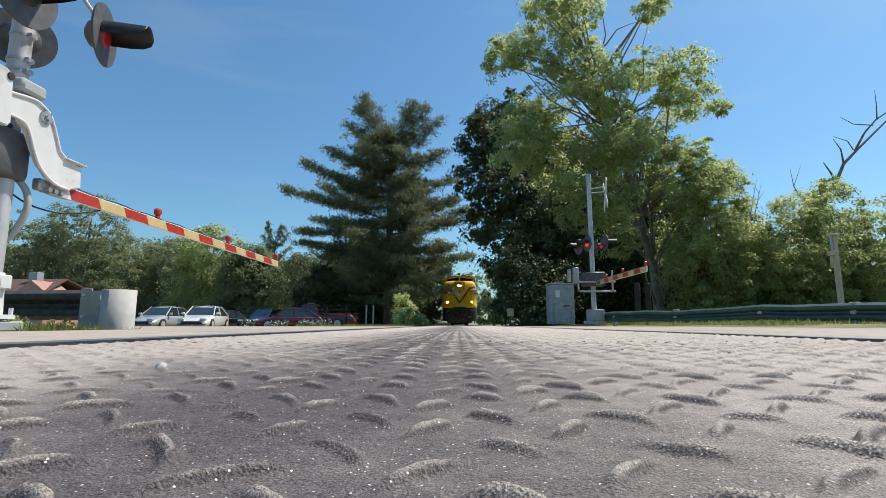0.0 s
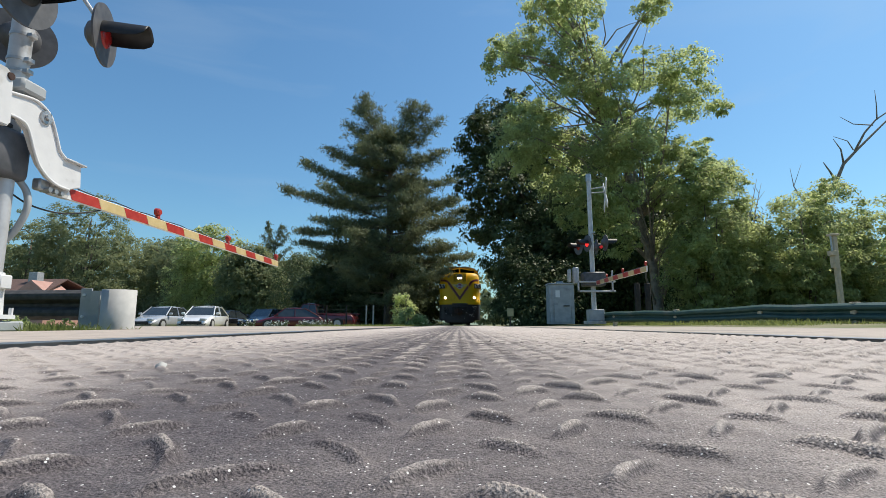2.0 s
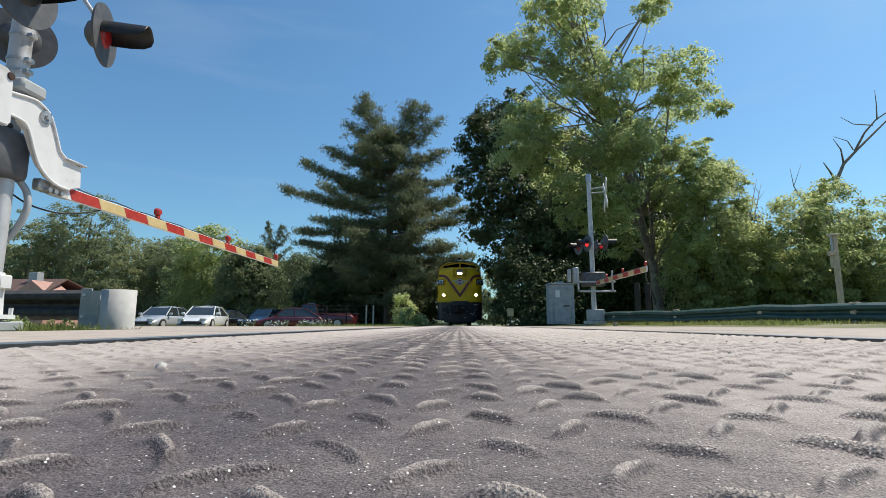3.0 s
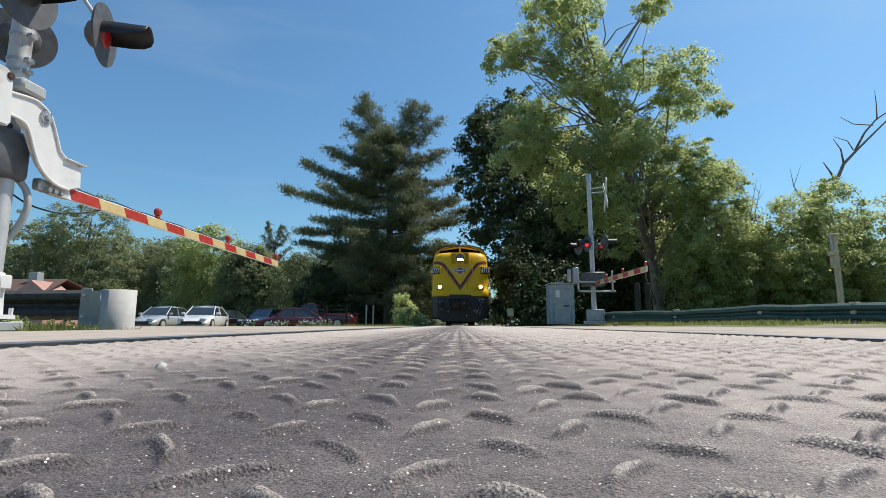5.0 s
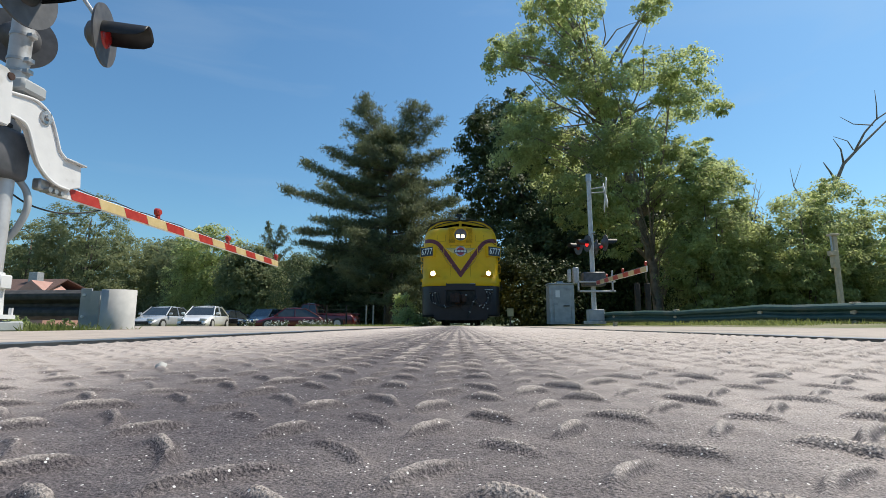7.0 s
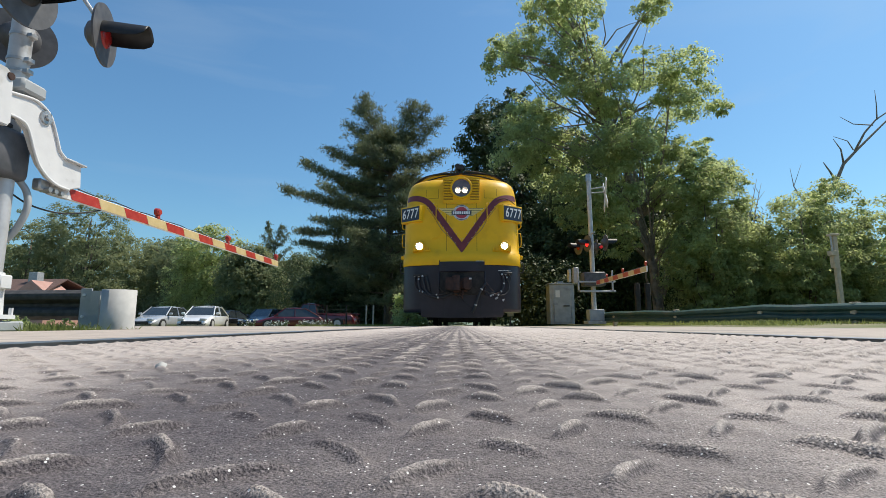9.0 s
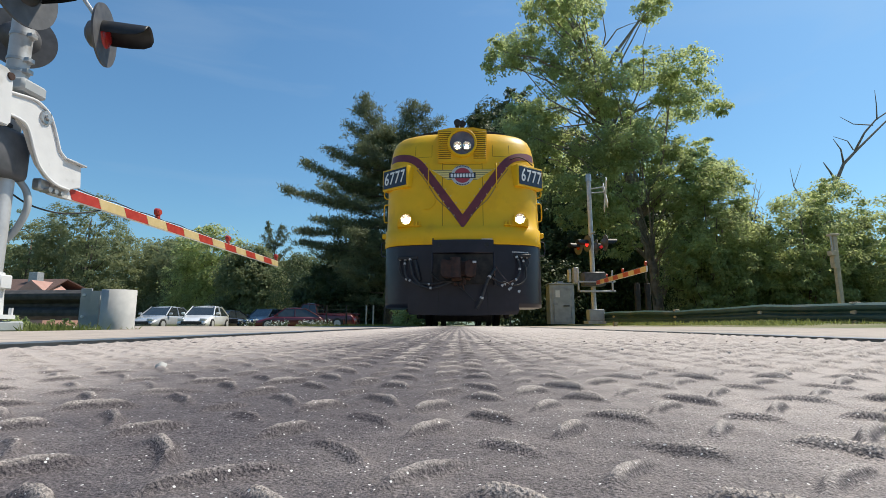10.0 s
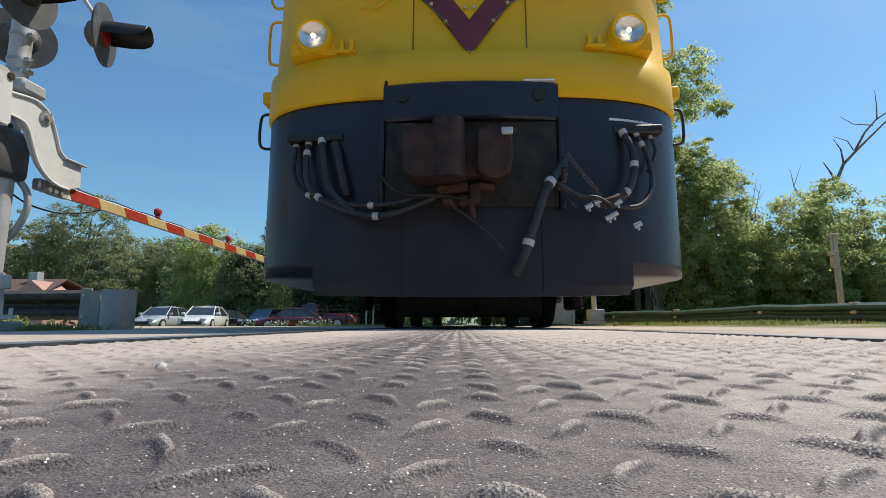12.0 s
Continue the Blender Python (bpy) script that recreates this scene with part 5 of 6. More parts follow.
def house():
    ob = thing("house", pose(-52.5, 60, -0.5), "low house with a brown-red roof and pink gable wall", "house")
    part("wall", boxes(((-6, -4, 0), (5.2, 4, 4.4))), PINK_WALL, ob)
    bm = bmesh.new()
    for a, b in (((-6.5, -4.5), (5.6, 0)), ((-6.5, 4.5), (5.6, 0))):
        y0, y1 = a[1], b[1]
        pts = [(a[0], y0, 4.25), (b[0], y0, 4.25), (b[0] - 1.2, y1, 6.1), (a[0], y1, 6.1)]
        top = [bm.verts.new(p) for p in pts]
        low = [bm.verts.new((p[0], p[1], p[2] - 0.15)) for p in pts]
        bm.faces.new(top), bm.faces.new(low[::-1])
        for i in range(4):
            bm.faces.new((top[i], low[i], low[(i + 1) % 4], top[(i + 1) % 4]))
    roof = part("roof", bm, ROOF_BROWN, ob, "brown-red shingle roof")
    part("chimney", boxes(((0.8, -1.6, 4.8), (1.9, -0.6, 6.8)), bevel=0.03), GREY_PAINT, roof)
    bm = bmesh.new()
    a = [bm.verts.new(p) for p in ((2.0, -4.35, 4.3), (5.3, -4.35, 4.3), (3.6, -4.35, 5.6))]
    b = [bm.verts.new(p) for p in ((2.0, -0.5, 4.3), (5.3, -0.5, 4.3), (3.6, -0.5, 5.6))]
    bm.faces.new(a), bm.faces.new(b[::-1])
    for i in range(3):
        bm.faces.new((a[i], b[i], b[(i + 1) % 3], a[(i + 1) % 3]))
    part("gable", bm, PINK_WALL, ob, "faded pink gable")


house()


# ---- grass ----
def grass_patch(name, area, count, height, seed, z, label):
    rng = np.random.default_rng(seed)
    x0, x1, y0, y1 = area
    p = np.stack([rng.uniform(x0, x1, count), rng.uniform(y0, y1, count), np.full(count, z)], 1)
    keep = value_noise(p[:, 0], p[:, 1], 0.5, seed) + 0.6 * value_noise(p[:, 0], p[:, 1], 0.13, seed + 1) > -0.45
    p = p[keep]
    n = len(p)
    d = unit(rng.normal(size=(n, 3)) * np.array([0.6, 0.6, 0.2]) + np.array([0, 0, 1.0]))
    h = (height * rng.uniform(0.35, 1.2, n))[:, None]
    s = unit(np.cross(d, rng.normal(size=(n, 3)))) * h * 0.09
    Q = np.stack([p - s, p + s, p + d * h + s * 0.25, p + d * h - s * 0.25], 1)
    return tagged(part(name, quads_mesh(name, Q, GRASS), None), label, "grass", kind="stuff")


grass_patch("grass", (-10, -3.1, 3.5, 4.95), 15000, 0.075, 3, -0.03, "tufts of weedy green grass round the signal mast")
def weed_patch(name, x0, x1, y, z, count, seed, label):
    """Low broad-leaved weeds along a line, in tufts of different height."""
    rng = np.random.default_rng(seed)
    blobs = [(rng.uniform(x0, x1), y + rng.uniform(-0.25, 0.25), z + h * 0.5, 0.13, 0.12, h) for h in rng.uniform(0.03, 0.10, count)]
    tips, pts, face = clump_points(rng, blobs, count * 9, 16, 0.045, 0.2)
    return tagged(part(name, quads_mesh(name, leaf_quads(rng, pts, 0.034, 0.7, face=face), LEAF_BRIGHT), None), label, "weeds", kind="stuff")


weed_patch("weeds", -6.2, -3.75, 4.45, -0.03, 55, 41, "low broad-leaved green weeds along the guard rail")
grass_patch("grass", (6.5, 9.5, 2.5, 8.5), 12000, 0.09, 8, -0.02, "short sunlit grass beside the guard rail")
grass_patch("grass", (4.6, 12, 8.0, 18), 26000, 0.10, 4, 0.02, "short sunlit grass along the guard rail")
grass_patch("grass", (-4.5, -1.6, 13, 24), 12000, 0.14, 6, -0.1, "dry tufts of grass beside the track")


# ---- loose stones on the panel ----
def pebble(x, y, r, seed, label):
    rng = np.random.default_rng(seed)
    bm = bmesh.new()
    bmesh.ops.create_icosphere(bm, subdivisions=2, radius=r)
    for v in bm.verts:
        v.co *= 1 + 0.5 * noise.noise(v.co / r * 1.1 + Vector((seed, 0, 0)))
        v.co.z *= 0.85
    ob = part("pebble", bm, CONCRETE, at=pose(x, y, r * 0.55, 0, 0, seed * 40))
    return tagged(ob, label, "stone", "loose stones")


pebble(-0.29, 0.345, 0.0036, 1, "small pale stone lying on the tread")
for k, (px, py, pr) in enumerate([(-0.42, 0.72, 0.002), (0.11, 0.62, 0.0018), (0.2, 0.55, 0.0015), (-0.16, 0.30, 0.0012), (0.05, 0.28, 0.001)]):
    pebble(px, py, pr, k + 2, "tiny loose stone on the dusty tread")


def flower_clump(x, y, seed):
    """A low garden plant with white blooms over dark leaves."""
    rng = np.random.default_rng(seed)
    ob = thing("flowering_plant", pose(x, y, -0.25), "low plant with white blooms beside the car park", "plant", "flowering plants")
    tips, pts, face = clump_points(rng, [(0, 0, 0.22, 0.45, 0.35, 0.28)], 26, 26, 0.14, 0.3)
    v, f = tube_data([[((0, 0, 0), 0.012), (t * np.array([0.5, 0.5, 0.6]), 0.008), (t, 0.003)] for t in tips[:10]], 5)
    part("stem", mesh_of("stem", v, f, BARK, True), None, ob)
    part("leaf", quads_mesh("leaf", leaf_quads(rng, pts, 0.08, face=face), LEAF_DARK_SHADE), None, ob)
    fl = (tips[:, None] + rng.normal(size=(len(tips), 5, 3)) * 0.035).reshape(-1, 3) + np.array([0, 0, 0.09])
    part("bloom", quads_mesh("bloom", leaf_quads(rng, fl, 0.055, slim=1.0, lift=1.2), WHITE), None, ob)


for k, (fx, fy) in enumerate([(-10.4, 28.2), (-9.9, 28.0), (-8.9, 28.3), (-8.5, 28.0), (-8.0, 28.1), (-7.6, 28.4), (-12.2, 29.0)]):
    flower_clump(fx, fy, 70 + k)


# ---- locomotive details ----
def skin(x, z, off=0.004):
    return Vector((x, nose_y(x, z) - off, z))


def decal(name, outline_rows, material, parent, label="", off=0.005):
    """A thin skin laid on the nose from rows of (x, z) points, with an edge that turns in."""
    verts, faces = [], []
    n = len(outline_rows[0])
    for row in outline_rows:
        verts += [skin(x, z, off) for x, z in row]
    for i in range(len(outline_rows) - 1):
        for j in range(n - 1):
            q = i * n + j
            faces.append((q, q + 1, q + n + 1, q + n))
    return part(name, mesh_of(name, verts, faces, material, True), None, parent, label)


def stripe(name, path, width, material, parent, off=0.005, label=""):
    P = curve_path([(x, 0, z) for x, z in path], 0, 8)
    pts = [p for p, r in P]
    rows = []
    for i, p in enumerate(pts):
        d = (pts[min(i + 1, len(pts) - 1)] - pts[max(i - 1, 0)]).normalized()
        nrm = Vector((-d.z, 0, d.x))
        rows.append([(p.x + nrm.x * width * u, p.z + nrm.z * width * u) for u in (-0.5, -0.17, 0.17, 0.5)])
    return decal(name, rows, material, parent, label, off)


def rows_disc(cx, cz, r0, r1, n=32):
    return [[(cx + r * math.cos(a), cz + r * math.sin(a)) for r in np.linspace(r0, r1, 4)] for a in np.linspace(0, 2 * math.pi, n + 1)]


def rows_rect(x0, x1, z0, z1, nx=6, nz=3):
    return [[(x, z) for z in np.linspace(z0, z1, nz)] for x in np.linspace(x0, x1, nx)]


SEAM = surface("panel_gap", (0.16, 0.095, 0.008), (0.20, 0.12, 0.01), 8, 0.8)
HERALD_RED = surface("herald_red", (0.42, 0.05, 0.06), (0.46, 0.06, 0.07), 9, 0.4, 0, 0)
HERALD_GREY = surface("herald_pale_ring", (0.52, 0.53, 0.52), (0.6, 0.6, 0.59), 9, 0.4, 0, 0)
NIGHT = surface("black_blue_board", (0.014, 0.018, 0.035), (0.02, 0.024, 0.042), 9, 0.3, 0, 0)
WING_CREAM = surface("pale_yellow_wing", (0.78, 0.60, 0.20), (0.82, 0.65, 0.25), 9, 0.4, 0, 0)
OLIVE = surface("olive_line", (0.12, 0.11, 0.03), (0.15, 0.13, 0.04), 9, 0.4, 0, 0)
TAPE = surface("pale_hose_tape", (0.42, 0.41, 0.40), (0.56, 0.55, 0.53), 20, 0.6, 0, 0.1)
REFLECTOR = surface("headlight_reflector", (0.15, 0.105, 0.10), (0.22, 0.16, 0.15), 6, 0.2, 0.4, 0)

# chevron: the tip low in the middle, the arms bending level towards the sides
decal("chevron_tip", [[(u * (z - 1.888) / 1.42, z) for u in (-1, -0.33, 0.33, 1)] for z in np.linspace(1.89, 2.10, 6)], MAROON, loco, off=0.009)
for s in (-1, 1):
    stripe("chevron", [(s * -0.01, 2.02), (s * 0.30, 2.46), (s * 0.60, 2.89), (s * 0.82, 3.20), (s * 0.95, 3.34), (s * 1.12, 3.43), (s * 1.32, 3.47), (s * 1.49, 3.47)], 0.165, MAROON, loco, 0.006 + 0.001 * s, "maroon chevron stripe")
    for u in np.linspace(0.05, 0.95, 8):
        x, z = s * (0.06 + 0.80 * u), 2.16 + 1.12 * u
        for k in (-1, 1):
            p = skin(x + k * 0.07, z - k * s * 0.055, 0.012)
            part("clip", boxes((p - Vector((0.012, 0.008, 0.012)), p + Vector((0.012, 0.008, 0.012))), bevel=0.003), CREAM, loco)
    # seams of the nose door and access panels
    decal("panel_seam", rows_rect(s * 0.40 - 0.005, s * 0.40 + 0.005, 1.95, 3.30, 2, 24), SEAM, loco, off=0.003)
    decal("panel_seam", rows_rect(s * 0.62 - 0.004, s * 0.62 + 0.004, 3.42, 3.70, 2, 8), SEAM, loco, off=0.003)
    decal("panel_seam", rows_rect(s * 0.96 - 0.004, s * 0.96 + 0.004, 3.48, 3.70, 2, 8), SEAM, loco, off=0.003)
    decal("panel_seam", rows_rect(s * 0.62, s * 0.96, 3.42, 3.428, 8, 2), SEAM, loco, off=0.003)
decal("panel_seam", rows_rect(-0.40, 0.40, 3.24, 3.248, 12, 2), SEAM, loco, off=0.003)

# herald: a pale ring, a red disc, a dark name bar and swept lines either side
decal("herald_ring", rows_disc(0, 3.0, 0.185, 0.225), HERALD_GREY, loco, "round pale and red herald", 0.008)
decal("herald_disc", rows_disc(0, 3.0, 0.001, 0.165), HERALD_RED, loco, off=0.008)
decal("herald_edge", rows_disc(0, 3.0, 0.165, 0.185), HERALD_GREY, loco, off=0.009)
decal("name_bar", rows_rect(-0.265, 0.265, 2.935, 3.055), NIGHT, loco, off=0.011)
for i in range(8):
    decal("letter_bar", rows_rect(-0.235 + i * 0.06, -0.19 + i * 0.06, 2.955, 3.035, 2, 2), WHITE, loco, off=0.014)
for z in (2.83, 3.165):
    for i in range(9):
        a = (i - 4) * 0.16
        decal("letter_bar", rows_rect(0.205 * math.sin(a) - 0.011, 0.205 * math.sin(a) + 0.011, 3.0 + (0.192 if z > 3 else -0.218) * math.cos(a), 3.0 + (0.218 if z > 3 else -0.192) * math.cos(a), 2, 2), NIGHT, loco, off=0.012)
for s in (-1, 1):
    decal("wing", [[(s * (0.20 + u * l), z) for u in np.linspace(0, 1, 6)] for z, l in ((3.125, 0.42), (3.07, 0.34), (3.0, 0.24), (2.95, 0.17), (2.90, 0.09))], WING_CREAM, loco, off=0.0055)
    for i, (z, l) in enumerate(((3.11, 0.58), (3.06, 0.52), (3.01, 0.45), (2.96, 0.38), (2.91, 0.30))):
        decal("wing_line", rows_rect(s * 0.21, s * l, z - 0.006, z + 0.006, 6, 2), OLIVE, loco, off=0.007)


def headlight():
    bm = bmesh.new()
    pr = [(-0.50, 3.27), (0.50, 3.27), (0.50, 3.985), (0.24, 4.03), (-0.24, 4.03), (-0.50, 3.985)]
    a = [bm.verts.new((x, 0.005 + 0.03 * (z - 3.3), z)) for x, z in pr]
    b = [bm.verts.new((x, 1.2, z)) for x, z in pr]
    for i in range(6):
        bm.faces.new((a[i], a[(i + 1) % 6], b[(i + 1) % 6], b[i]))
    bm.faces.new(a[::-1]), bm.faces.new(b)
    bmesh.ops.bevel(bm, geom=[e for e in bm.edges if abs(e.verts[0].co.y - e.verts[1].co.y) < 0.1 and e.verts[0].co.y < 0.2], offset=0.018, segments=2, affect="EDGES")
    h = part("headlight_box", bm, YELLOW, loco, "yellow headlight box with louvres")
    for s in (-1, 1):
        # flat dark plate that paints the shade between the louvres
        bm = boxes(((s * 0.355 - 0.125, 0.0, 3.36), (s * 0.355 + 0.125, 0.012, 3.94)))
        part("louvre_shade", bm, SEAM, h)
        for i in range(13):
            z = 3.375 + i * 0.044
            bm = boxes(((s * 0.355 - 0.125, -0.012, z), (s * 0.355 + 0.125, 0.012, z + 0.022)), bevel=0.004)
            part("louvre", bm, YELLOW, h)
    v, f, n = [], [], 40
    prof = [(0.245, 0.05), (0.25, -0.05), (0.265, -0.075), (0.29, -0.07), (0.30, -0.04), (0.305, 0.03)]
    for i in range(n):
        a = 2 * math.pi * i / n
        v += [(r * math.cos(a), y, 3.685 + r * math.sin(a)) for r, y in prof]
    w = len(prof)
    for i in range(n):
        for j in range(w - 1):
            q, p = i * w + j, ((i + 1) % n) * w + j
            f.append((q, q + 1, p + 1, p))
    part("headlight_ring", mesh_of("headlight_ring", v, f, YELLOW, True), None, h)
    part("reflector", rod(bmesh.new(), (0, 0.03, 3.685), (0, -0.02, 3.685), 0.25, 0.25, 36), REFLECTOR, h, "smoky headlight glass")
    for s in (-1, 1):
        rim = lathe("lamp_rim", (s * 0.092, -0.062, 3.615), [(0.090, 0.045), (0.090, 0.0), (0.084, -0.006), (0.080, 0.0), (0.080, 0.02)], ALU, h)
        reflector_lamp(rim, (s * 0.092, -0.062, 3.615), 0.078, 0.012)


headlight()


def text_mesh(body, size, material, name="numerals", bold=0.0, shear=0.0):
    cu = bpy.data.curves.new(name, "FONT")
    cu.bevel_resolution, cu.resolution_u = 0, 5
    cu.body, cu.size, cu.align_x, cu.align_y, cu.bevel_depth, cu.shear, cu.extrude = body, size, "CENTER", "CENTER", bold, shear, 0.002
    tmp = bpy.data.objects.new(name, cu)
    scene.collection.objects.link(tmp)
    me = bpy.data.meshes.new_from_object(tmp.evaluated_get(bpy.context.evaluated_depsgraph_get()))
    bpy.data.objects.remove(tmp)
    me.materials.clear()
    me.materials.append(material)
    return me


def number_board(s):
    m = pose(s * 1.375, 0.165, 3.0, 0, 0, s * 38)
    h = part("number_board", boxes(((-0.36, -0.02, -0.225), (0.36, 0.34, 0.225)), bevel=0.012), YELLOW, loco, "angled number board in a yellow case", at=m)
    part("board_face", boxes(((-0.325, -0.032, -0.185), (0.325, -0.018, 0.185)), bevel=0.004), NIGHT, h)
    for i, digit in enumerate("6777"):
        me = text_mesh(digit, 0.36, WHITE, "numeral", bold=0.0045, shear=0.12)
        part("numeral", me, None, h, at=pose((i - 1.5) * 0.148, -0.0365, -0.005, 90, 0, 0) @ Matrix.Diagonal((0.72, 1, 1, 1)))


number_board(-1)
number_board(1)


def hand_irons():
    for s in (-1, 1):
        for z0, z1 in ((2.12, 2.48), (1.41, 1.68), (2.62, 2.80)):
            out = 1.62 if z0 > 1.9 else 1.66
            tube("grab_iron", curve_path([(s * 1.50, 0.34, z1), (s * (out - 0.03), 0.36, z1 + 0.01), (s * out, 0.36, z1 - 0.05), (s * out, 0.36, z0 + 0.05), (s * (out - 0.04), 0.36, z0), (s * 1.52, 0.36, z0)], 0.012, 5), YELLOW if z0 > 1.9 else NAVY, loco, 6)
        part("step_bracket", boxes(((s * 1.60 - 0.05, 0.34, 1.78), (s * 1.60 + 0.05, 0.46, 1.88)), bevel=0.01), YELLOW, loco)
        x = s * 0.68
        bar = [skin(x, z, 0.045) for z in np.linspace(2.74, 3.26, 7)]
        tube("grab_bar", [(skin(x, 2.73, 0), 0.012)] + [(p, 0.012) for p in bar] + [(skin(x, 3.27, 0), 0.012)], YELLOW, loco, 6)
        tube("cable", curve_path([skin(s * 0.92, 3.14, 0.02), skin(s * 0.72, 2.86, 0.03), skin(s * 0.52, 2.52, 0.025), skin(s * 0.30, 2.30, 0.02), skin(s * 0.12, 2.10, 0.012)], 0.007, 6), BARK, loco, 5)
        part("lamp_bracket", boxes((skin(s * 0.88 - 0.05, 1.965, 0.03), skin(s * 0.88 - 0.05, 1.965, 0.03) + Vector((0.03, 0.06, 0.09))), (skin(s * 0.88 + 0.02, 1.965, 0.03), skin(s * 0.88 + 0.02, 1.965, 0.03) + Vector((0.03, 0.06, 0.09))), (skin(s * 0.88 - 0.07, 1.955, 0.035), skin(s * 0.88 - 0.07, 1.955, 0.035) + Vector((0.14, 0.07, 0.025))), bevel=0.004), YELLOW, loco)
    tube("cable", curve_path([skin(-0.68, 2.72, 0.02), skin(-0.56, 2.58, 0.02), skin(-0.55, 2.42, 0.02), skin(-0.66, 2.30, 0.02), skin(-0.78, 2.30, 0.02)], 0.008, 6), YELLOW, loco, 5)
    tube("conduit", curve_path([skin(0.98, 3.36, 0.03), skin(1.15, 3.42, 0.04), skin(1.32, 3.38, 0.04), skin(1.46, 3.30, 0.05)], 0.012, 6), RUST, loco, 6)


hand_irons()


def coupler_end():
    # buffer plate, bowed like the nose; black discs paint the shade of two holes
    xs = np.linspace(-0.595, 0.595, 17)
    prof = [(0.10, 1.385), (0.0, 1.395), (-0.012, 1.41), (-0.012, 1.645), (0.0, 1.66), (0.10, 1.67)]
    v = [(x, -0.225 + 0.06 * (x / 0.595) ** 2 + dy, z) for x in xs for dy, z in prof]
    w = len(prof)
    f = [(i * w + j, i * w + (j + 1) % w, (i + 1) * w + (j + 1) % w, (i + 1) * w + j) for i in range(len(xs) - 1) for j in range(w)]
    f += [tuple(range(w)), tuple(reversed(range((len(xs) - 1) * w, len(xs) * w)))]
    b = part("buffer_plate", mesh_of("buffer_plate", v, f, NAVY), None, loco, "dark buffer plate above the coupler")
    for x in (-0.46, 0.46):
        part("hole_disc", rod(bmesh.new(), (x, -0.216, 1.565), (x, -0.15, 1.565), 0.045, 0.045, 16), BLACK, b)
    part("top_strip", boxes(((0.36, -0.205, 1.664), (0.57, -0.17, 1.676))), WHITE, b)
    part("eye", rod(bmesh.new(), (0.57, -0.15, 1.66), (0.57, -0.15, 1.71), 0.018, 0.014, 8), YELLOW, b)
    part("eye", rod(bmesh.new(), (-0.58, -0.15, 1.66), (-0.58, -0.15, 1.70), 0.018, 0.014, 8), GRIME, b)
    # draft gear: black plate painting the shade of its opening, cheeks, pilot seams
    part("pocket_plate", boxes(((-0.58, -0.172, 0.80), (0.58, -0.152, 1.39)), bevel=0.006), GRIME, loco, "black plate standing in for the shaded opening behind the coupler")
    for s in (-1, 1):
        part("pocket_edge", boxes(((s * 0.60 - 0.018, -0.195, 0.78), (s * 0.60 + 0.018, -0.10, 1.415)), bevel=0.008), NAVY, loco)
        part("pilot_seam", boxes(((s * 0.47 - 0.006, -0.158, 0.24), (s * 0.47 + 0.006, -0.12, 0.78))), BLACK, loco)
    # coupler: shank, guard arm, head and knuckle with worn edges
    bm = bmesh.new()
    box(bm, (-0.20, -0.40, 0.94), (0.18, -0.10, 1.22), 0.03, segments=2)
    outline = [(-0.42, 0.95), (-0.42, 1.22), (-0.40, 1.25), (-0.33, 1.235), (-0.29, 1.20), (-0.25, 1.205), (-0.21, 1.25), (-0.15, 1.265), (-0.10, 1.255), (-0.06, 1.22), (-0.055, 1.0), (-0.09, 0.93), (-0.20, 0.90), (-0.36, 0.905)]
    for pts, y0, y1 in ((outline, -0.52, -0.30), ([(0.03, 0.96), (0.03, 1.20), (0.07, 1.22), (0.12, 1.215), (0.17, 1.25), (0.19, 1.255), (0.20, 1.215), (0.245, 1.20), (0.25, 1.05), (0.23, 0.94), (0.15, 0.90), (0.07, 0.92)], -0.50, -0.28)):
        fr = [bm.verts.new((x, y0 + 0.02 * math.sin(9 * x), z)) for x, z in pts]
        bk = [bm.verts.new((x, y1, z)) for x, z in pts]
        k = len(pts)
        sides = [bm.faces.new((fr[i], fr[(i + 1) % k], bk[(i + 1) % k], bk[i])) for i in range(k)]
        face = bm.faces.new(fr[::-1])
        bm.faces.new(bk)
        bmesh.ops.bevel(bm, geom=list(face.edges), offset=0.022, segments=3, affect="EDGES", profile=0.6)
    rod(bm, (-0.145, -0.47, 0.90), (-0.145, -0.47, 1.275), 0.105, 0.098, 20)
    box(bm, (-0.07, -0.36, 0.97), (0.06, -0.25, 1.19), 0.02, segments=2)
    c = part("coupler", bm, RUST, loco, "rusty cast knuckle coupler")
    part("wear_plate", boxes(((0.175, -0.535, 1.165), (0.245, -0.50, 1.205)), bevel=0.006), ALU, c)
    bm = bmesh.new()
    rng = np.random.default_rng(77)
    for x, z, w2, h2 in ((-0.12, 0.875, 0.10, 0.03), (0.02, 0.84, 0.03, 0.06), (-0.16, 0.82, 0.025, 0.06), (-0.05, 0.80, 0.03, 0.035), (0.09, 0.88, 0.05, 0.02)):
        lean = pose(x, -0.36 + 0.05 * rng.random(), z) @ pose(0, 0, 0, rng.uniform(-12, 12), rng.uniform(-16, 16), 0)
        box(bm, (-w2, -0.04, -h2), (w2, 0.05, h2), 0.014, turn=lean, segments=2)
    rod(bm, (-0.01, -0.37, 0.80), (0.015, -0.36, 0.68), 0.022, 0.012, 8)
    rod(bm, (-0.14, -0.36, 0.80), (-0.10, -0.36, 0.74), 0.018, 0.010, 8)
    part("lock_lifter", bm, BRIGHT_RUST, c, "orange-rusted lock lifter")
    tube("uncoupling_rod", curve_path([(-0.62, -0.22, 1.02), (-0.45, -0.30, 0.86), (-0.22, -0.36, 0.83), (-0.05, -0.38, 0.80)], 0.014, 6), GRIME, loco, 6)

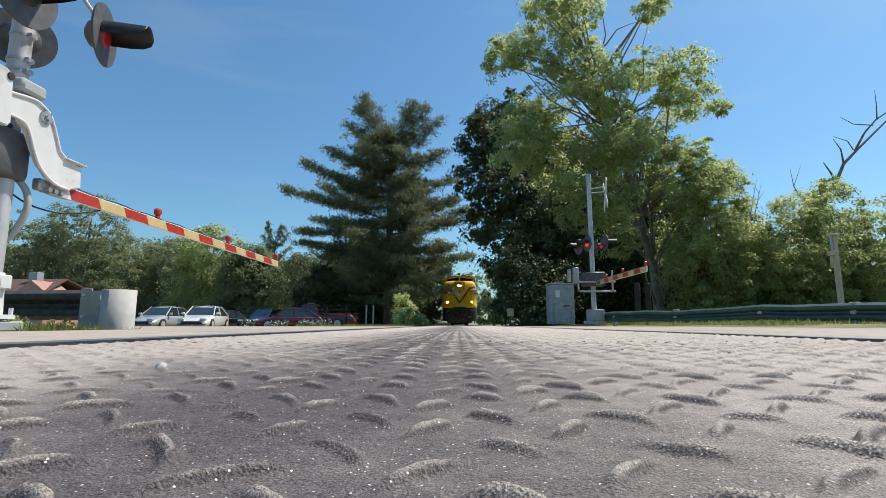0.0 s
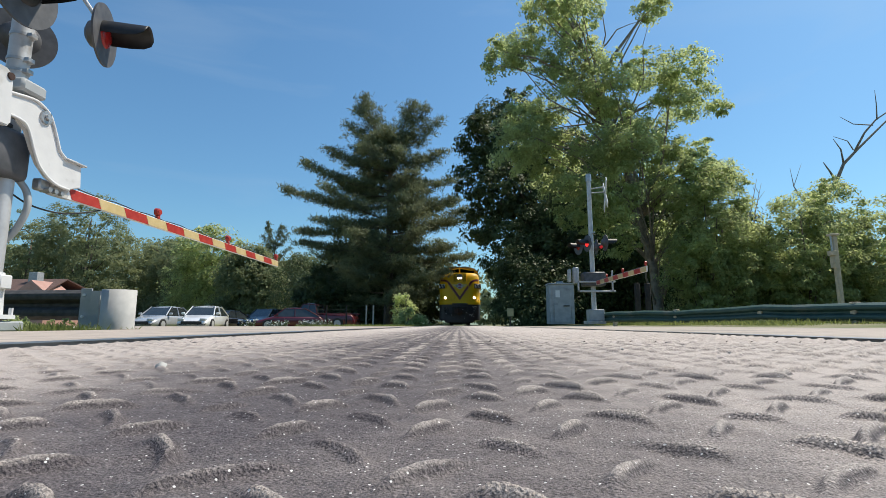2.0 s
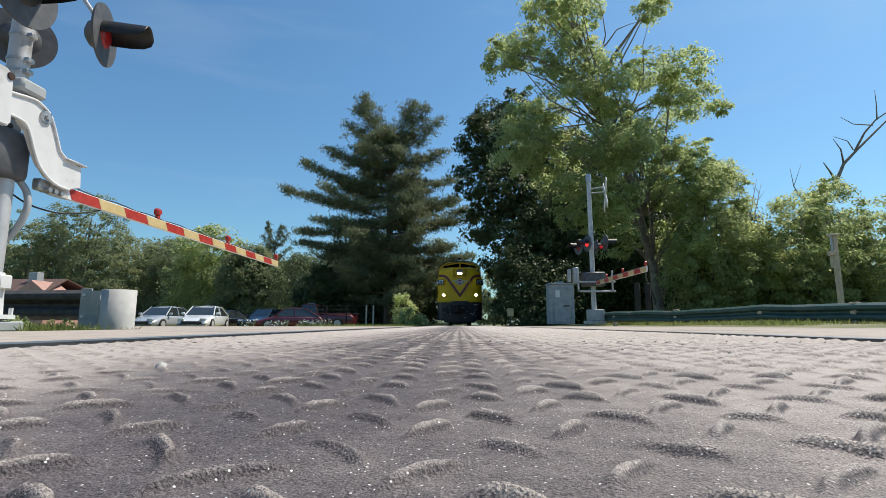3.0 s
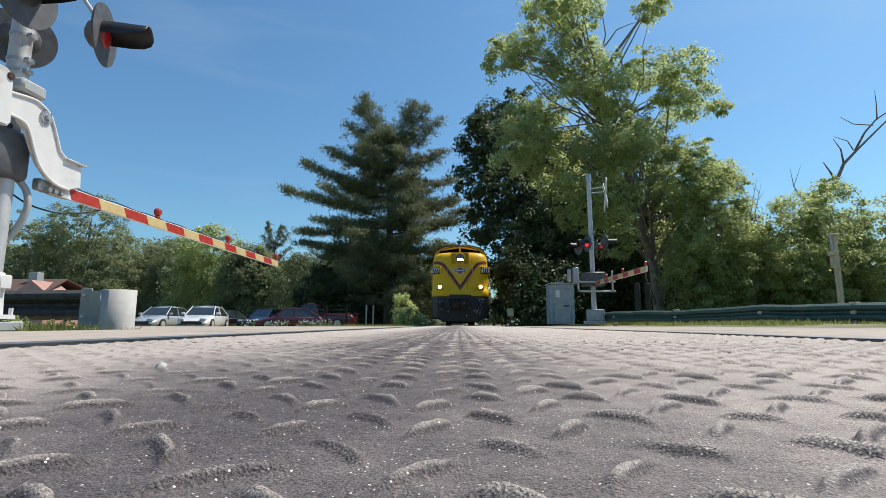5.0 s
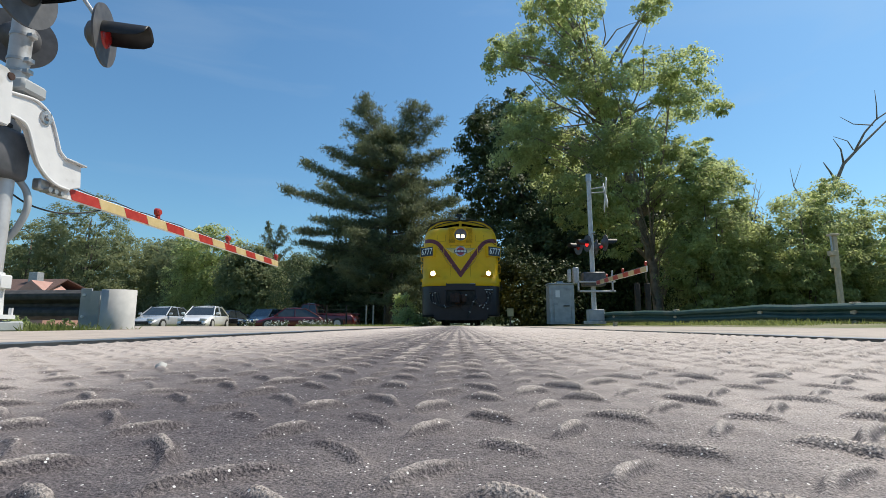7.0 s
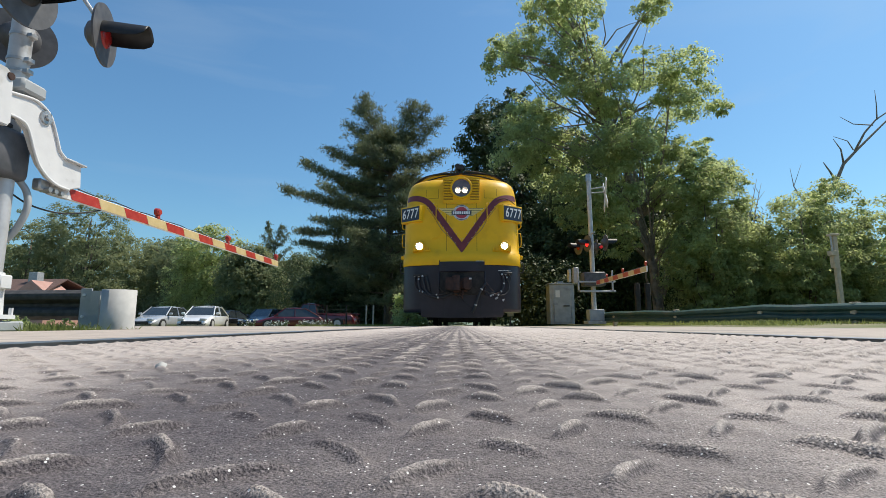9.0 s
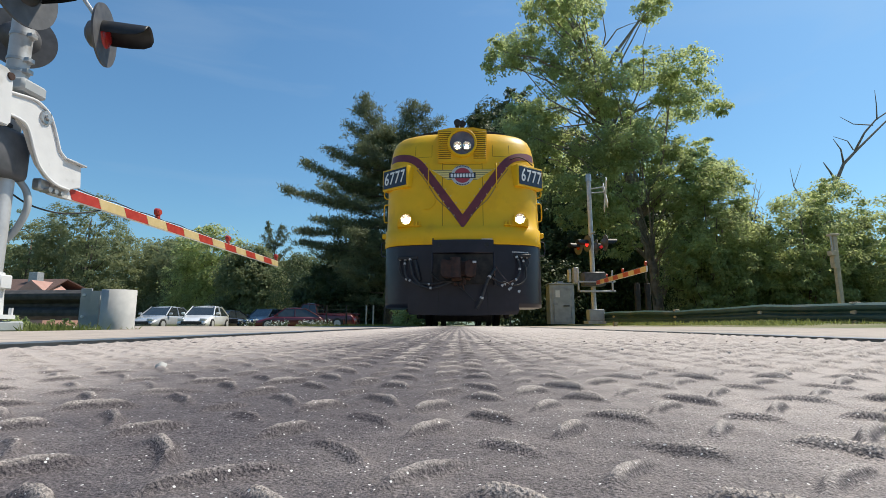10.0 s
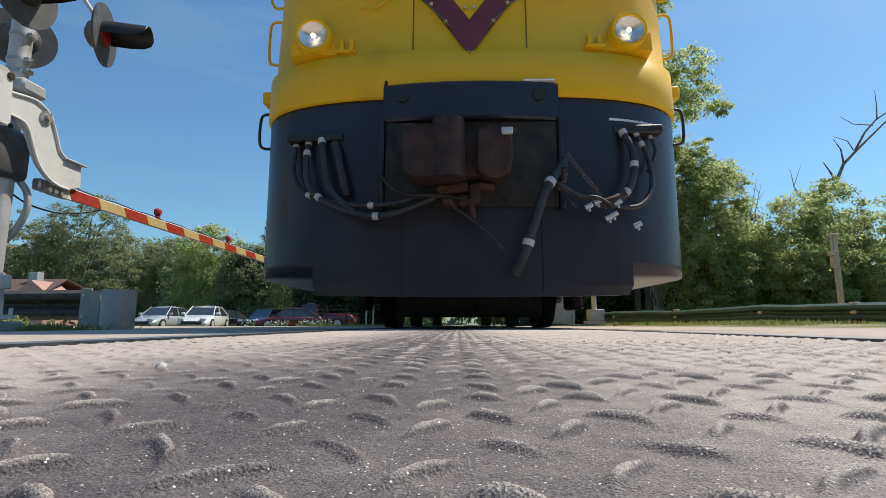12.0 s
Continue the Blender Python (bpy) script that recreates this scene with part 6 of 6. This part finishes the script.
    def hose(pts, r, bands=()):
        P = curve_path([skin_low(*p) for p in pts], r, 7)
        h = tube("air_hose", P, HOSE, loco, 8, "black air hose with pale tape")
        for u in bands:
            i = int(u * (len(P) - 2))
            a, b2 = P[i][0], P[i + 1][0]
            d = (b2 - a).normalized()
            part("tape", rod(bmesh.new(), a - d * 0.016, a + d * 0.022, r * 1.16, r * 1.16, 12), TAPE, h)

    def skin_low(x, z, off=0.05):
        return Vector((x, skirt_y(x) - off, z))
    hose([(-1.13, 1.29, 0.03), (-1.13, 1.10, 0.07), (-1.07, 0.92, 0.09), (-0.86, 0.78, 0.10), (-0.58, 0.72, 0.13), (-0.32, 0.79, 0.16), (-0.18, 0.86, 0.18)], 0.022, (0.02, 0.09, 0.40, 0.68))
    hose([(-1.23, 1.29, 0.03), (-1.23, 1.06, 0.06), (-1.10, 0.90, 0.07), (-0.80, 0.81, 0.10), (-0.55, 0.80, 0.12), (-0.30, 0.85, 0.14)], 0.018, (0.02, 0.42, 0.74))
    hose([(-1.03, 1.29, 0.03), (-0.99, 1.10, 0.07), (-0.94, 0.92, 0.08), (-0.75, 0.75, 0.10), (-0.60, 0.71, 0.1)], 0.024, (0.03,))
    hose([(-0.93, 1.27, 0.03), (-0.88, 1.08, 0.06), (-0.83, 0.88, 0.05)], 0.028)
    hose([(1.04, 1.33, 0.03), (1.085, 1.20, 0.07), (1.085, 1.05, 0.09), (1.04, 0.93, 0.12), (0.95, 0.82, 0.14)], 0.024, (0.03, 0.46, 0.92))
    hose([(1.14, 1.33, 0.03), (1.205, 1.15, 0.07), (1.21, 0.94, 0.09), (1.10, 0.80, 0.12), (0.93, 0.775, 0.14)], 0.017, (0.02, 0.12))
    hose([(1.25, 1.33, 0.03), (1.28, 1.22, 0.05), (1.21, 1.06, 0.05)], 0.012, (0.02,))
    hose([(0.62, 1.10, 0.06), (0.53, 0.97, 0.14), (0.46, 0.86, 0.18), (0.38, 0.64, 0.20), (0.32, 0.46, 0.20), (0.25, 0.32, 0.18)], 0.032, (0.30, 0.74))
    hose([(-0.2, 0.82, 0.16), (0.02, 0.66, 0.2), (0.22, 0.46, 0.2)], 0.010)
    hose([(0.54, 0.92, 0.17), (0.68, 0.84, 0.17), (0.80, 0.82, 0.18), (0.90, 0.76, 0.18)], 0.014)
    hose([(0.58, 0.86, 0.14), (0.62, 0.80, 0.16), (0.66, 0.76, 0.16)], 0.012)
    tube("dummy_bracket", curve_path([skin_low(0.80, 0.79, 0.15), skin_low(0.90, 0.82, 0.16), skin_low(0.99, 0.88, 0.13)], 0.024, 5), RUST, loco, 8)
    for pts in ([(0.62, 1.12), (0.72, 0.98), (0.84, 0.84)], [(0.56, 0.90), (0.70, 0.84), (0.86, 0.77)], [(0.60, 1.04), (0.60, 0.96), (0.56, 0.88)]):
        P = curve_path([skin_low(x, z, 0.14) for x, z in pts], 0, 9)
        verts, faces = [], []
        for i in range(len(P) - 1):
            a, b2 = P[i][0], P[i + 1][0]
            d = (b2 - a)
            d.normalize()
            side = d.orthogonal() if i % 2 else d.cross(d.orthogonal())
            side.normalize()
            mid, l = (a + b2) / 2, (b2 - a).length * 0.75
            ring = [(mid + d * l * math.cos(t) + side * 0.013 * math.sin(t), 0.0035) for t in np.linspace(0, 2 * math.pi, 9)]
            v, f = tube_data([ring], 5)
            faces += [tuple(k + len(verts) for k in q) for q in f]
            verts += v
        part("chain", mesh_of("chain", verts, faces, REFLECTOR, True), None, loco, "short worn brown chain")
    for x, z in ((0.74, 0.77), (0.80, 0.80), (0.90, 0.72), (0.93, 0.80), (0.87, 0.70), (1.06, 0.66)):
        p = skin_low(x, z, 0.16)
        bm = bmesh.new()
        rod(bm, p + Vector((-0.022, 0, -0.01)), p + Vector((0.022, -0.01, 0.012)), 0.019, 0.016, 8)
        rod(bm, p, p + Vector((0, -0.02, -0.035)), 0.01, 0.008, 6)
        part("hose_fitting", bm, ALU, loco)
    for x0, x1, z in ((-1.28, -0.88, 1.32), (0.98, 1.32, 1.36)):
        part("hose_bracket", boxes((skin_low((x0 + x1) / 2, z, 0.06) - Vector(((x1 - x0) / 2, 0, 0.03)), skin_low((x0 + x1) / 2, z, 0.06) + Vector(((x1 - x0) / 2, 0.1, 0.03))), bevel=0.01), BLACK, loco)
    for i in range(9):
        x = 0.97 + i * 0.037
        p = skin_low(x, 1.43, 0.004)
        part("stencil_bar", boxes((p - Vector((0.016, 0.003, 0.008)), p + Vector((0.016, 0.003, 0.008)))), WHITE, loco)


coupler_end()


def roof_gear():
    bm = bmesh.new()
    for x, l in ((-0.10, 0.42), (0.02, 0.34)):
        rod(bm, (x, 2.2, 4.88), (x, 2.2 - l, 4.88), 0.03, 0.085, 14)
    rod(bm, (-0.04, 2.2, 4.70), (-0.04, 2.2, 4.88), 0.04, 0.04, 10)
    part("horn", bm, BLACK, loco, "black air horn")
    for s in (-1, 1):
        tube("roof_rail", curve_path([(s * 0.1, 2.02, 4.80), (s * 0.5, 1.97, 4.74), (s * 0.95, 1.97, 4.62), (s * 1.25, 2.0, 4.46), (s * 1.42, 2.1, 4.28)], 0.016, 5), BARK, loco, 6)
        for x, z in ((0.5, 4.74), (0.95, 4.62), (1.3, 4.42)):
            part("rail_post", rod(bmesh.new(), (s * x, 2.0, z), (s * x, 2.04, z - 0.13), 0.012, 0.012, 6), BARK, loco)
        # gutter over the windscreen
        tube("gutter", curve_path([(s * 0.05, 1.93, 4.66), (s * 0.6, 1.93, 4.58), (s * 1.1, 1.93, 4.42), (s * 1.38, 1.94, 4.16), (s * 1.52, 1.96, 3.92)], 0.02, 5), BLACK, loco, 6)


roof_gear()

WHEEL_R = 0.508
wheelsets = []
for along in (1.75, 4.55, 11.2, 14.0):
    holder = new("wheelset")
    holder.parent = loco
    holder.matrix_basis = pose(0, along, WHEEL_R)
    bm = rod(bmesh.new(), (-0.8, 0, 0), (0.8, 0, 0), 0.085, 0.085, 14)
    part("axle", bm, GRIME, holder)
    for s in (-1, 1):
        bm = rod(bmesh.new(), (s * 0.68, 0, 0), (s * 0.715, 0, 0), WHEEL_R + 0.028, WHEEL_R + 0.028, 36)
        rod(bm, (s * 0.715, 0, 0), (s * 0.825, 0, 0), WHEEL_R, WHEEL_R - 0.006, 36)
        rod(bm, (s * 0.82, 0, 0), (s * 0.86, 0, 0), 0.13, 0.11, 16)
        for k in range(6):
            a = k * math.pi / 3
            rod(bm, (s * 0.82, 0.3 * math.cos(a), 0.3 * math.sin(a)), (s * 0.834, 0.3 * math.cos(a), 0.3 * math.sin(a)), 0.04, 0.04, 8)
        part("wheel", bm, GRIME, holder)
    wheelsets.append((holder, along))
for mid in (3.15, 12.6):
    for s in (-1, 1):
        bm = boxes(((s * 1.02 - 0.09, mid - 1.95, 0.52), (s * 1.02 + 0.09, mid + 1.95, 0.74)), ((s * 1.02 - 0.13, mid - 1.62, 0.34), (s * 1.02 + 0.13, mid - 1.18, 0.66)), ((s * 1.02 - 0.13, mid + 1.18, 0.34), (s * 1.02 + 0.13, mid + 1.62, 0.66)), ((s * 1.02 - 0.1, mid - 0.7, 0.28), (s * 1.02 + 0.1, mid + 0.7, 0.5)), bevel=0.03)
        part("truck_frame", bm, GRIME, loco)
    part("bolster", boxes(((-1.0, mid - 0.3, 0.5), (1.0, mid + 0.3, 0.85)), ((-0.6, mid - 1.9, 0.55), (0.6, mid - 1.7, 0.75)), bevel=0.03), GRIME, loco)
part("fuel_tank", boxes(((-1.3, 5.9, 0.22), (1.3, 9.9, 0.95)), bevel=0.08), GRIME, loco)
for along in (1.75, 4.55):
    part("traction_motor", boxes(((-0.58, along + 0.1, 0.16), (0.58, along + 0.95, 0.85)), bevel=0.08), GRIME, loco)
part("axle_guard", boxes(((-0.62, 0.9, 0.095), (0.62, 1.0, 0.9)), ((-1.2, 0.9, 0.30), (1.2, 1.0, 0.9)), ((-0.98, 0.95, 0.16), (-0.88, 1.3, 0.6)), ((0.88, 0.95, 0.16), (0.98, 1.3, 0.6)), bevel=0.02), GRIME, loco)


def motions():
    # the train runs towards the camera, slowing a little
    run = [46.337, 44.499, 42.648, 40.785, 38.914, 37.037, 35.156, 33.273, 31.391, 29.513, 27.64, 25.776, 23.923, 22.083,
           20.258, 18.451, 16.665, 14.902, 13.164, 11.454, 9.774, 8.126, 6.514, 4.939, 3.404]
    walk(loco, [(i / 2, pose(0, y, 0)) for i, y in enumerate(run)])
    # each wheelset rolls on the rails
    for wheelset, along in wheelsets:
        rows = []
        for i in range(121):
            t = i / 10
            gone = 3.66018 * t + 0.03203 * t * t - 0.00324 * t ** 3
            rows.append((t, pose(0, along, WHEEL_R, math.degrees(gone / WHEEL_R))))
        walk(wheelset, rows)


motions()
